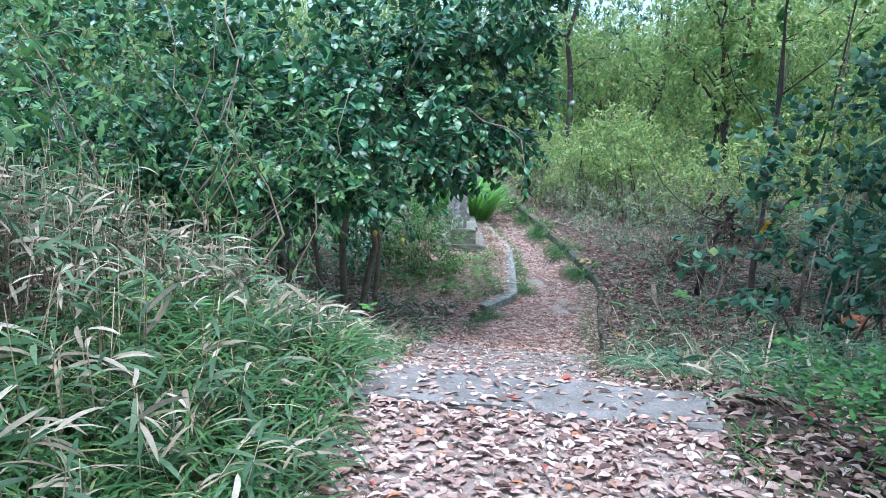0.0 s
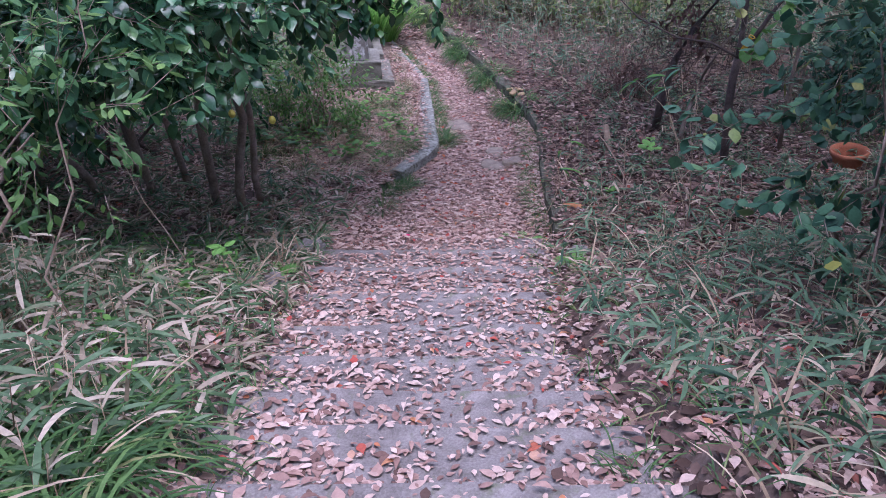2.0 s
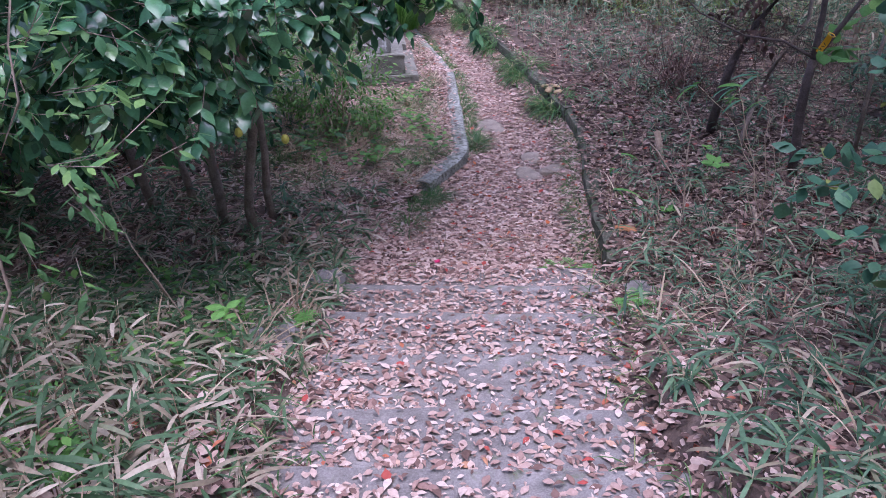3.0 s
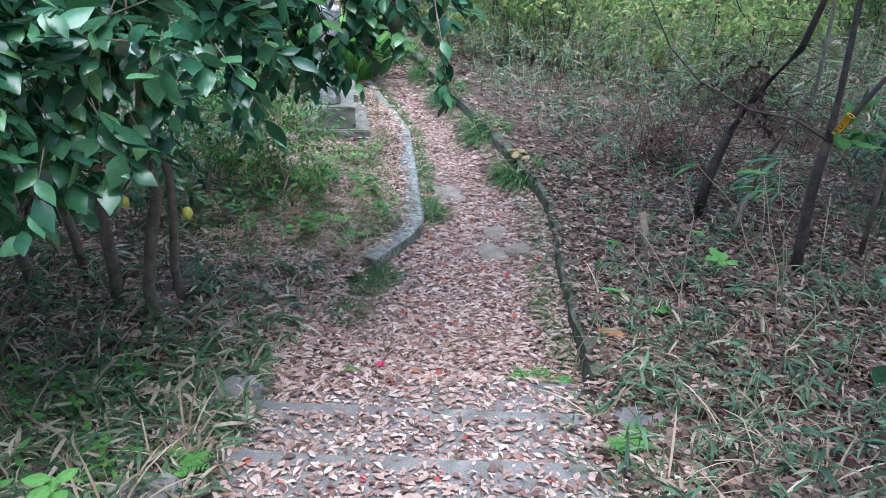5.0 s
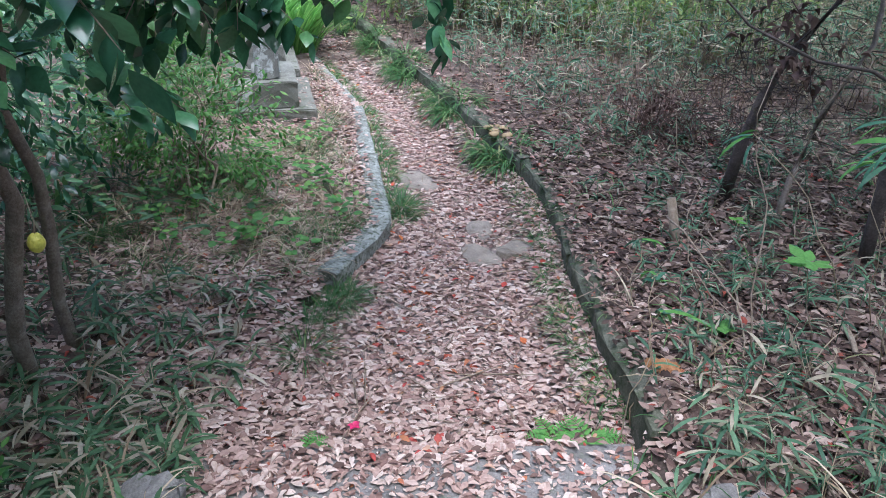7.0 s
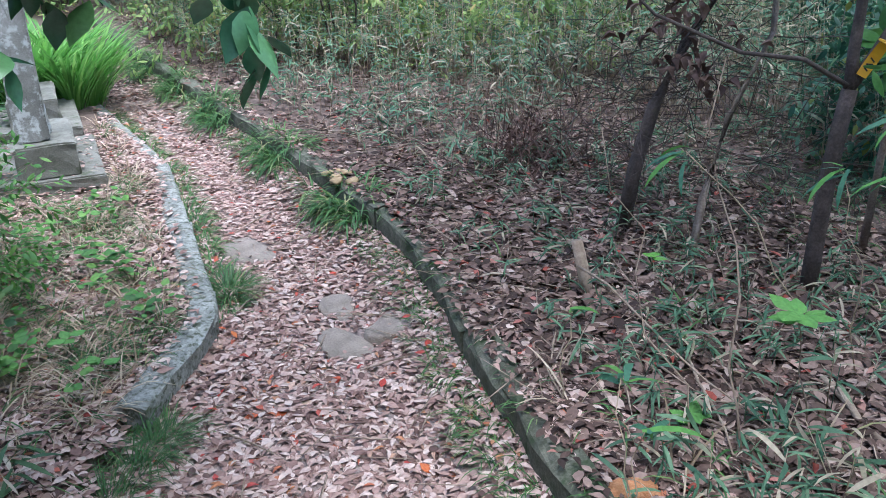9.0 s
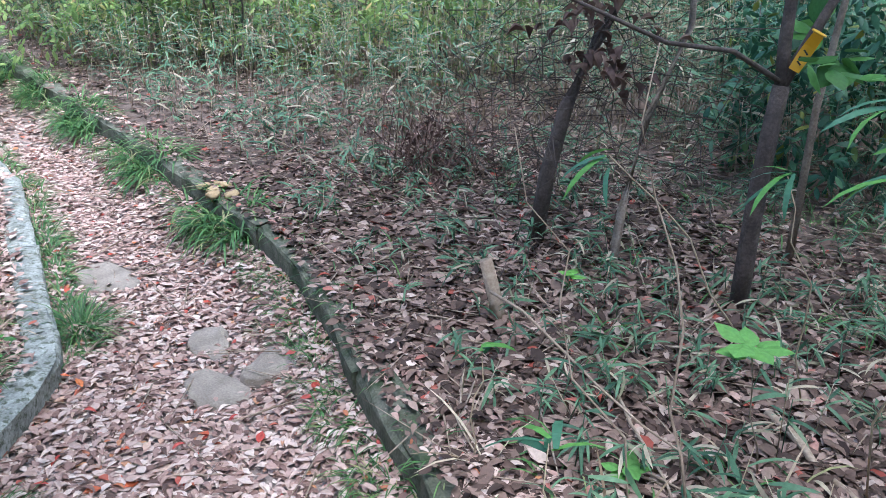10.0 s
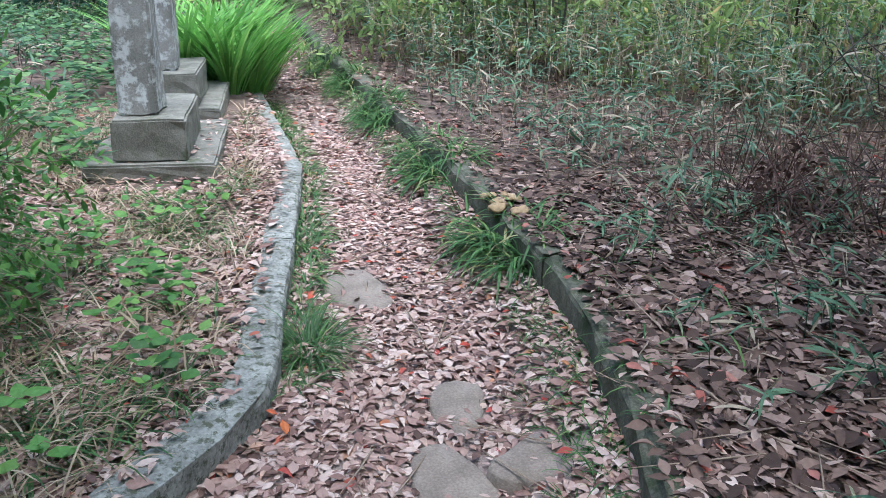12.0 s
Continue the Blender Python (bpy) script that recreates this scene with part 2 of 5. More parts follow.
def tube(points, radii, sides=6):
    """A tapered tube through points, as arrays."""
    p = np.asarray(points, float)
    r = np.asarray(radii, float)
    d = np.gradient(p, axis=0)
    d /= np.linalg.norm(d, axis=1, keepdims=True) + 1e-9
    ref = np.where(np.abs(d[:, 2:3]) > 0.9, np.array([[1.0, 0, 0]]), np.array([[0, 0, 1.0]]))
    a = np.cross(d, ref)
    a /= np.linalg.norm(a, axis=1, keepdims=True) + 1e-9
    b = np.cross(d, a)
    th = np.linspace(0, 2 * np.pi, sides, endpoint=False)
    v = p[:, None] + r[:, None, None] * (np.cos(th)[None, :, None] * a[:, None] + np.sin(th)[None, :, None] * b[:, None])
    q = []
    for i in range(len(p) - 1):
        for j in range(sides):
            k = (j + 1) % sides
            q.append((i * sides + j, i * sides + k, (i + 1) * sides + k, (i + 1) * sides + j))
    caps = np.array([list(range(sides))[::-1], [(len(p) - 1) * sides + j for j in range(sides)]])
    return v.reshape(-1, 3), [np.array(q), caps]


def wander(a, b, n=6, amount=0.06, sag=0.0):
    """A crooked line from a to b."""
    a, b = np.array(a, float), np.array(b, float)
    t = np.linspace(0, 1, n)[:, None]
    p = a + (b - a) * t
    wob = rng.normal(0, amount, (n, 3)) * np.linalg.norm(b - a)
    wob[0] = wob[-1] = 0
    p = p + wob * 0.6
    p[:, 2] += sag * np.sin(np.pi * t[:, 0]) * np.linalg.norm(b - a)
    return p


def limb(name, pts, r0, r1, mat, parent, label="", sides=7):
    me = mesh_of(name, *tube(pts, np.linspace(r0, r1, len(pts)), sides), mat, True)
    ob = new(name, me)
    ob.parent = parent
    return tagged(ob, label)


def rand_yaw(n):
    return rng.uniform(0, 2 * np.pi, n)


# ---- the lie of the land ----
NOSE_Y = np.array([3.22, 3.62, 4.05, 4.46, 4.93, 5.45, 6.05, 6.68, 7.27, 7.78])
NOSE_Z = 0.28 - 0.16 * np.arange(10)
PATH_Z = -1.32
WALL = [(1.70, 7.52), (1.78, 8.0), (1.86, 8.5), (1.97, 9.1), (2.09, 9.62), (2.19, 10.25), (2.20, 10.75), (2.16, 11.15), (2.13, 11.9),
        (2.10, 12.5), (1.98, 13.8), (1.88, 15.0), (1.62, 18.0), (1.40, 22.0)]
CURB = [(0.64, 9.36), (0.80, 9.60), (0.95, 9.82), (1.07, 10.04), (1.12, 10.25), (1.13, 10.6), (1.20, 11.45), (1.28, 12.8), (1.20, 13.6), (1.08, 14.7), (0.95, 15.86)]
WX, WY = np.array(WALL).T
CX, CY = np.array(CURB).T


def smooth(v, lo, hi):
    t = np.clip((v - lo) / (hi - lo), 0, 1)
    return t * t * (3 - 2 * t)


def stair_y(x, y):
    return y + 0.16 * (np.clip(x, -1.5, 2.5) - 0.5)


def stair_mid(q):
    return np.interp(q, [3.22, 3.7, 5.45, 7.8], [0.37, 0.31, 0.45, 0.76]), np.interp(q, [3.22, 3.7, 5.45, 7.8], [0.79, 0.71, 0.77, 0.93])


def lumps(x, y, s, seed=0.0):
    return (np.sin(x * s * 1.7 + 1.3 + seed) * np.cos(y * s * 1.3 + 0.7 * np.sin(x * s + seed)) + 0.6 * np.sin(x * s * 3.9 + y * s * 2.7 + seed * 2)
            + 0.4 * np.cos(y * s * 6.1 - x * s * 4.3 + seed)) / 2


def height(x, y):
    x, y = np.asarray(x, float), np.asarray(y, float)
    q = stair_y(x, y)
    tread = np.full(q.shape, PATH_Z)
    for i in range(9, -1, -1):
        tread = np.where(q < NOSE_Y[i], NOSE_Z[i], tread)
    slope = np.interp(q, [2.6, 3.3, 7.8], [0.27, 0.22, -1.30])
    mid, half = stair_mid(q)
    off = np.abs(x - mid) - half
    left = x < mid
    side_l = np.maximum(slope + 0.05, -1.22) + 0.30 * smooth(-x, 0.5, 2.2) * smooth(-y, -7.0, -3.5) + 0.5 * smooth(-x, 3, 12)
    side_r = np.maximum(slope + 0.05, -1.07) + 0.12 * smooth(x, 1.6, 3.0) * smooth(-y, -6.0, -3.5) + 0.5 * smooth(x, 5, 14)
    side = np.where(left, side_l, side_r) + 0.04 * lumps(x, y, 2.3) * smooth(np.abs(x - 1.2), 0.8, 2.0)
    lower = np.where(x > np.interp(y, WY, WX) + 0.07, side_r, PATH_Z)
    curb_x = np.interp(y, CY, CX)
    lawn = -1.225 + 0.09 * smooth(y, 11.6, 12.6) + 0.015 * lumps(x, y, 3.0)
    lawn = lawn + 0.5 * smooth(-x, 3, 12) + 0.10 * smooth(-x, 0.2, 1.5)
    near_kerb = smooth(y, 8.75, 9.45)
    edge = near_kerb * smooth(curb_x - 0.10 - x, 0.0, 0.04) + (1 - near_kerb) * smooth(0.45 - x, 0.0, 1.0)
    lower = np.where(x < np.interp(y, [7.5, 9.2, 9.3], [0.4, 0.4, 1.4]), PATH_Z + (lawn - PATH_Z) * edge, lower)
    foot = np.interp(y, WY, WX) - x
    lower = lower + np.where(foot > -0.07, 0.13 * smooth(-foot, -0.32, 0.0) * smooth(y, 7.5, 8.0), 0)
    lower = lower + 0.012 * lumps(x, y, 4.0)
    z = np.where(off < 0, tread, tread + (side - tread) * smooth(off, 0.0, 0.12))
    z = np.where(q < 3.22, 0.27 + (side - 0.27) * smooth(off, 0.0, 0.25), z)
    z = np.where((q >= NOSE_Y[9]) & (y > 7.2), lower, z)
    return z + 0.35 * smooth(y, 22, 60) * 2


def drop(x, y, lift=0.0):
    return np.stack([x, y, height(x, y) + lift], 1)


gx = np.concatenate([[-90, -50, -30, -20, -14, -10, -8], np.arange(-6, 9, 0.06), [9.5, 11, 14, 20, 30, 50, 90]])
gy = np.concatenate([[-60, -30, -15, -8, -5, -3], np.arange(-2, 23, 0.05), [23.5, 25, 28, 33, 40, 55, 80, 120]])
GX, GY = np.meshgrid(gx, gy)
GZ = height(GX, GY) - 0.012
ni = len(gx)
idx = np.arange(len(gy) * ni).reshape(len(gy), ni)
quads = np.stack([idx[:-1, :-1], idx[:-1, 1:], idx[1:, 1:], idx[1:, :-1]], -1).reshape(-1, 4)
ground = new("ground", mesh_of("ground", np.stack([GX, GY, GZ], -1).reshape(-1, 3), [quads], M_SOIL, False))
tagged(ground, "dark brown forest soil under leaf litter", "ground", kind="structure")


# ---- stairs, kerb, low wall, grave stones ----
def block(parent, name, x0, x1, y0, y1, z0, z1, mat, taper=0.0, bevel=0.012, rough=0.004, label="", turn=0.0, cuts=3):
    """A worn, bevelled block; taper narrows its top."""
    bm = bmesh.new()
    bmesh.ops.create_cube(bm, size=1.0)
    bmesh.ops.subdivide_edges(bm, edges=bm.edges[:], cuts=cuts, use_grid_fill=True)
    for v in bm.verts:
        k = 1 - taper * (v.co.z + 0.5)
        v.co = Vector((v.co.x * (x1 - x0) * k, v.co.y * (y1 - y0) * k, v.co.z * (z1 - z0)))
        v.co += Vector((random.gauss(0, rough), random.gauss(0, rough), random.gauss(0, rough)))
    sharp = [e for e in bm.edges if len(e.link_faces) == 2 and e.calc_face_angle(0) > 0.9]
    bmesh.ops.bevel(bm, geom=sharp, offset=bevel, segments=2, affect="EDGES")
    bmesh.ops.transform(bm, matrix=pose((x0 + x1) / 2, (y0 + y1) / 2, (z0 + z1) / 2, 0, 0, turn), verts=bm.verts)
    return part(name, bm, mat, parent, label)


stairs = tagged(new("stairs"), "worn concrete stairs strewn with dead leaves", "stairs", kind="structure")
for i in range(10):
    mid, half = stair_mid(NOSE_Y[i])
    yc = NOSE_Y[i] - 0.16 * (mid - 0.5)
    deep = 0.42 if i == 0 else NOSE_Y[i] - NOSE_Y[i - 1] + 0.03
    st = block(stairs, "step", -half, half, -deep, 0, -0.2, 0.0, M_CONCRETE, 0, 0.014, 0.005, cuts=6)
    st.matrix_basis = pose(mid, yc, NOSE_Z[i], 0, 0, -9.1)


def run_of(points, name, parent, mat, width, low, high, side, step, rough=0.006):
    """Kerb or wall stones along a line; side: -1 puts the width to the line's left."""
    p = np.array(points, float)
    seg = np.linalg.norm(np.diff(p, axis=0), axis=1)
    s = np.concatenate([[0], np.cumsum(seg)])
    n = max(1, int(round(s[-1] / step)))
    cut = np.linspace(0, s[-1], n + 1)
    for a, b in zip(cut[:-1], cut[1:]):
        t = np.linspace(a + 0.002, b - 0.002, 9)
        line = np.stack([np.interp(t, s, p[:, 0]), np.interp(t, s, p[:, 1])], 1)
        eps = 0.05
        d = np.stack([np.interp(t + eps, s, p[:, 0]) - np.interp(t - eps, s, p[:, 0]), np.interp(t + eps, s, p[:, 1]) - np.interp(t - eps, s, p[:, 1])], 1)
        d /= np.linalg.norm(d, axis=1, keepdims=True)
        nrm = np.stack([-d[:, 1], d[:, 0]], 1) * -side
        prof = [(0.004, low), (0, high - 0.03), (0.006, high - 0.008), (0.022, high), (width * 0.5, high + 0.004), (width - 0.02, high), (width - 0.004, high - 0.015), (width, low)]
        lift = rng.normal(0, 0.004)
        v, k = [], len(prof)
        for i in range(len(t)):
            for o, z in prof:
                e = rng.normal(0, rough, 3)
                v.append((line[i, 0] + nrm[i, 0] * o + e[0], line[i, 1] + nrm[i, 1] * o + e[1], z + (lift + e[2] if z > low else 0)))
        q = [(i * k + j, i * k + j + 1, (i + 1) * k + j + 1, (i + 1) * k + j) for i in range(len(t) - 1) for j in range(k - 1)]
        caps = np.array([list(range(k))[::-1], [(len(t) - 1) * k + j for j in range(k)]])
        ob = new(name, mesh_of(name, v, [np.array(q), caps], mat, False))
        ob.parent = parent


kerb = tagged(new("kerb"), "lichen-spotted concrete kerb beside the path", "kerb", kind="structure")
run_of(CURB, "kerb_stone", kerb, M_CURB, 0.155, -1.45, -1.20, -1, 1.1, 0.004)
low_wall = tagged(new("low_wall"), "low mossy concrete retaining wall beside the path", "wall", kind="structure")
run_of(WALL, "wall_stone", low_wall, M_WALL, 0.14, -1.45, -1.052, 1, 1.6, 0.007)


def grave(x, y, z, w, d, label, h):
    g = tagged(new("gravestone"), label, "gravestone")
    block(g, "base_slab", x - w / 2, x + w / 2, y, y + d, z - 0.14, z, M_PLINTH, 0, 0.012, 0.003, "grey stone base slab")
    bw = w * 0.56
    bx = x - 0.0
    block(g, "plinth", bx - bw / 2, bx + bw / 2, y + 0.06, y + d * 0.72, z + 0.001, z + 0.24, M_PLINTH, 0, 0.012, 0.003)
    pw = bw * 0.54
    block(g, "pillar", bx - 0.06 - pw / 2, bx - 0.06 + pw / 2, y + 0.18, y + 0.18 + pw * 1.4, z + 0.241, z + 0.24 + h, M_GRAVE, 0.06, 0.014, 0.003, "upright stone pillar with pale lichen", cuts=5)
    return g


grave(0.43, 12.32, -1.06, 0.72, 1.25, "grey weathered gravestone with pale lichen on a stepped base", 1.0)
grave(0.38, 13.72, -1.02, 0.70, 1.3, "grey gravestone on a stepped base behind another", 0.95)

for sx, sy, sz, tw in ((-0.24, 7.42, -1.02, -12), (1.80, 6.98, -1.02, -14), (-0.45, 6.3, -0.68, -8)):
    b = block(None, "edging_stone", -0.12, 0.12, -0.2, 0.2, -0.14, 0, M_CONCRETE, 0.04, 0.02, 0.008)
    b.matrix_basis = pose(sx, sy, sz, -6, 3, tw)
    tagged(b, "rough grey edging stone beside the stairs", "stone", "edging stones")


def flat_stone(x, y, rx, ry, turn):
    n = 18
    th = np.linspace(0, 2 * np.pi, n, endpoint=False)
    r = 1 + 0.13 * np.sin(2 * th + x * 7) + 0.09 * np.sin(3 * th + y * 5) + rng.normal(0, 0.03, n)
    rings = [(1.0, -0.05), (0.97, 0.008), (0.88, 0.018), (0.5, 0.022)]
    v = [(np.cos(a) * rx * rr * k, np.sin(a) * ry * rr * k, z + rng.normal(0, 0.002)) for k, z in rings for a, rr in zip(th, r)]
    v.append((0, 0, 0.022))
    q = [(i * n + j, i * n + (j + 1) % n, (i + 1) * n + (j + 1) % n, (i + 1) * n + j) for i in range(len(rings) - 1) for j in range(n)]
    t = [((len(rings) - 1) * n + j, (len(rings) - 1) * n + (j + 1) % n, len(rings) * n) for j in range(n)]
    ob = new("stepping_stone", mesh_of("stepping_stone", v, [np.array(q), np.array(t)], M_STONE, True))
    ob.matrix_basis = pose(x, y, float(height(x, y)), 0, 0, turn)
    tagged(ob, "flat brown-grey stone sunk in the path", "stone", "stones in the path")


for a in ((1.46, 11.05, 0.16, 0.24, 8), (1.70, 10.05, 0.11, 0.17, -5), (1.60, 9.66, 0.13, 0.17, 20), (1.87, 9.68, 0.15, 0.12, 10)):
    flat_stone(*a)

# ---- evergreen tree with drooping glossy leaves ----
BROAD = leaf_shape([0.19, 0.28, 0.25, 0.13], -0.10, 0.08)


def leafy(tips, dirs, per, length, template, size, droop=0.5):
    """Leaves set along short twigs."""
    n = len(tips)
    t = np.tile(np.linspace(0.15, 1.05, per), n)
    tip, d = np.repeat(tips, per, 0), np.repeat(dirs, per, 0)
    place = tip + d * (t * length)[:, None] + rng.normal(0, 0.01, (n * per, 3))
    out = rng.normal(0, 1, (n * per, 3))
    out -= d * (out * d).sum(1, keepdims=True) * 0.7
    out /= np.linalg.norm(out, axis=1, keepdims=True)
    axis = d * 0.7 + out * 0.9
    axis[:, 2] -= droop
    up = np.tile([[0, 0, 1.0]], (n * per, 1)) + rng.normal(0, 0.35, (n * per, 3))
    return spread(template, frames_of(axis, up), size * rng.uniform(0.65, 1.2, n * per), place)


def twigs(tips, dirs, length, r=0.003):
    v, f = tube([(0, 0, 0), (0.5, 0.02, 0.01), (1, 0, 0)], [1, 0.8, 0.5], 3)
    up = np.tile([[0.1, 0.2, 1.0]], (len(tips), 1))
    size = np.tile([[length, r, r]], (len(tips), 1))
    return spread((v, f), frames_of(dirs, up), size, tips)


def crown_points(blobs, count, gaps=0.0):
    """Points near the skins of a few ellipsoids, uneven, with gaps."""
    pts, dirs = [], []
    vol = np.array([b[3] * b[4] * b[5] for b in blobs]) ** 0.7
    for b, c in zip(blobs, (count * vol / vol.sum()).astype(int)):
        d = rng.normal(0, 1, (c, 3))
        d /= np.linalg.norm(d, axis=1, keepdims=True)
        r = rng.uniform(0.35, 1.05, c) ** 0.6
        r *= 1 + 0.16 * np.sin(d[:, 0] * 5 + b[0] * 3) * np.cos(d[:, 1] * 6 + d[:, 2] * 4)
        pts.append(np.array(b[:3]) + d * r[:, None] * np.array(b[3:6]))
        dd = d + rng.normal(0, 0.4, d.shape)
        dd[:, 2] -= 0.35
        dirs.append(dd / np.linalg.norm(dd, axis=1, keepdims=True))
    p, d = np.concatenate(pts), np.concatenate(dirs)
    keep = np.sin(p[:, 0] * 6.3 + 1.1 * p[:, 2]) + np.sin(p[:, 1] * 5.7 + 2.0) + np.sin(p[:, 2] * 7.1 + p[:, 0] * 2) > -2.2 + 1.9 * gaps
    return p[keep], d[keep]


evergreen = tagged(new("evergreen_tree"), "evergreen tree with dark glossy drooping leaves and several bare trunks", "tree")
TRUNKS = [((-0.80, 8.50), (-0.61, 8.22, 1.25), 0.042), ((-0.68, 8.80), (-0.76, 8.59, 1.25), 0.034), ((-1.08, 8.72), (-0.98, 8.43, 1.25), 0.045), ((-1.62, 8.92), (-1.92, 8.48, 1.25), 0.04),
          ((-1.35, 9.1), (-1.7, 9.0, 1.2), 0.035), ((-2.1, 9.0), (-2.9, 8.5, 1.0), 0.04), ((-1.9, 9.6), (-2.2, 9.6, 1.2), 0.05), ((-2.7, 9.3), (-3.1, 9.1, 1.2), 0.04)]
for (tx, ty), top, r in TRUNKS:
    base = (tx, ty, float(height(tx, ty)) - 0.05)
    pts = wander(base, top, 9, 0.014)
    limb("trunk", pts, r, r * 0.55, M_BARK, evergreen)
    for _ in range(3):
        a = pts[rng.integers(5, 9)]
        limb("limb", wander(a, a + np.array([rng.uniform(-0.6, 0.9), rng.uniform(-1.1, 0.3), rng.uniform(0.2, 0.9)]), 5, 0.06), r * 0.4, 0.006, M_BARK, evergreen, sides=5)
BLOBS = [(-0.6, 6.5, 0.84, 0.42, 0.40, 0.26), (-1.35, 6.4, 0.95, 0.55, 0.45, 0.38), (0.55, 8.95, 1.5, 0.6, 0.55, 0.75), (0.1, 8.6, 0.95, 0.5, 0.5, 0.45), (0.5, 9.1, 2.5, 0.75, 0.7, 0.7), (-0.7, 8.0, 1.35, 1.15, 1.1, 1.05), (-1.9, 8.1, 1.25, 1.2, 1.3, 1.15), (0.1, 8.7, 1.35, 0.85, 0.8, 0.85), (-0.6, 7.3, 1.12, 0.8, 0.8, 0.6), (-1.5, 7.0, 0.95, 0.8, 0.7, 0.6),
         (-2.9, 7.9, 1.5, 1.2, 1.3, 1.2), (0.45, 9.2, 1.0, 0.5, 0.5, 0.45), (-0.2, 8.9, 2.3, 1.0, 0.9, 0.8), (-0.9, 6.75, 0.85, 0.5, 0.5, 0.35)]
tips, dirs = crown_points(BLOBS, 2700, 0.7)
ok = ~((np.abs(tips[:, 0] - 0.5) < 0.55) & (tips[:, 1] < 8.3))
tips, dirs = tips[ok], dirs[ok]
stuff("crown", [leafy(tips, dirs, 10, 0.26, BROAD, 0.118, 0.3)], M_CAMELLIA, "dark glossy oval leaves", "", evergreen)
stuff("twig_spray", [twigs(tips, dirs, 0.26)], M_BARK, "", "", evergreen)
# one long branch that hangs over the path
arm = wander((-0.3, 8.75, 1.25), (0.78, 7.86, 0.98), 7, 0.03, 0.08)
limb("limb", arm, 0.014, 0.006, M_BARK, evergreen, sides=5)
hang = wander((0.78, 7.86, 0.98), (0.845, 7.72, 0.57), 6, 0.03)
limb("limb", hang, 0.006, 0.003, M_BARK, evergreen, sides=5)
ht = np.array([hang[3], hang[4], hang[5], hang[5]])
hd = np.array([(0.2, -0.2, -0.9), (-0.2, 0.1, -0.9), (0.15, 0.1, -1), (-0.1, -0.2, -1.0)])
stuff("hanging_sprig", [leafy(ht, hd, 5, 0.13, BROAD, 0.095, 0.6)], M_CAMELLIA, "hanging bunch of glossy leaves", "", evergreen)
at, ad = arm[2:6], np.array([(0.3, -0.3, -0.6)] * 4) + rng.normal(0, 0.3, (4, 3))
stuff("leafy_spray", [leafy(at, ad, 8, 0.2, BROAD, 0.09, 0.6)], M_CAMELLIA, "", "", evergreen)


def fruit(x, y, z):
    bm = bmesh.new()
    bmesh.ops.create_uvsphere(bm, u_segments=14, v_segments=9, radius=0.024)
    for v in bm.verts:
        v.co.z *= 1.25
        v.co += v.co.normalized() * random.gauss(0, 0.0008)
    f = tagged(new("fruit"), "pale yellow oval fruit hanging on a thin stalk", "fruit", "yellow fruits")
    f.location = (x, y, z)
    part("flesh", bm, M_FRUIT, f)
    limb("stalk", [(0, 0, 0.028), (0.004, 0.002, 0.06), (-0.01, 0.01, 0.16)], 0.002, 0.0015, M_TWIG, f, sides=4)


fruit(-0.36, 7.43, -0.01)
fruit(-0.62, 7.40, 0.06)


# ---- shrubs ----
def shrub(name, x, y, blobs, stems, mat, leaf, size, count, label, per=8, reach=0.25, wood=M_BARK):
    s = tagged(new(name), label, "shrub")
    z = float(height(x, y))
    for i in range(stems):
        b = blobs[i % len(blobs)]
        end = (b[0] + rng.uniform(-0.4, 0.4) * b[3], b[1] + rng.uniform(-0.4, 0.4) * b[4], b[2] + rng.uniform(0, 0.8) * b[5])
        limb("stem", wander((x + rng.normal(0, 0.12), y + rng.normal(0, 0.12), z - 0.04), end, 7, 0.07), 0.013, 0.004, wood, s, sides=5)
    tp, dr = crown_points(blobs, count)
    dr[:, 2] += 0.3
    stuff("crown", [leafy(tp, dr, per, reach, leaf, size, 0.3)], mat, "", "", s)
    stuff("twig_spray", [twigs(tp, dr, reach, 0.0022)], wood, "", "", s)
    return s


OVAL = leaf_shape([0.14, 0.19, 0.13], -0.1, 0.06)
HEART = leaf_shape([0.30, 0.36, 0.22], -0.1, 0.06)
NARROW = leaf_shape([0.08, 0.1, 0.06], -0.1, 0.08)
shrub("leafy_shrub", -1.9, 5.2, [(-1.6, 5.0, 1.15, 0.8, 0.7, 0.6), (-2.4, 4.6, 1.5, 0.8, 0.8, 0.7), (-2.6, 3.6, 1.5, 0.7, 0.8, 0.7), (-1.25, 5.6, 0.75, 0.5, 0.5, 0.5), (-0.95, 5.1, 0.72, 0.35, 0.5, 0.25)], 12, M_SHRUB, OVAL, 0.075, 420,
      "open shrub with thin arching stems and pale green leaves")
shrub("leafy_shrub", -2.4, 2.6, [(-2.2, 2.7, 1.5, 0.6, 0.6, 0.5), (-2.9, 2.9, 1.9, 0.8, 0.8, 0.7)], 7, M_SHRUB, OVAL, 0.085, 160,
      "pale green leafy shrub among bamboo grass")
shrub("leafy_shrub", 2.7, 5.2, [(2.55, 5.1, 0.55, 0.75, 0.8, 0.6), (3.2, 5.6, 0.9, 0.9, 0.9, 0.8), (3.0, 4.2, 1.0, 0.8, 0.8, 0.7), (3.7, 4.8, 1.5, 1.0, 1.0, 0.9)], 12, M_BLUE, HEART, 0.085, 520,
      "dense shrub with broad blue-green leaves beside the stairs")
shrub("leafy_shrub", 2.6, 3.1, [(2.5, 3.2, 1.25, 0.5, 0.5, 0.5), (3.1, 3.4, 1.6, 0.7, 0.7, 0.7)], 6, M_BLUE, HEART, 0.10, 110, "tall shrub with broad green leaves")
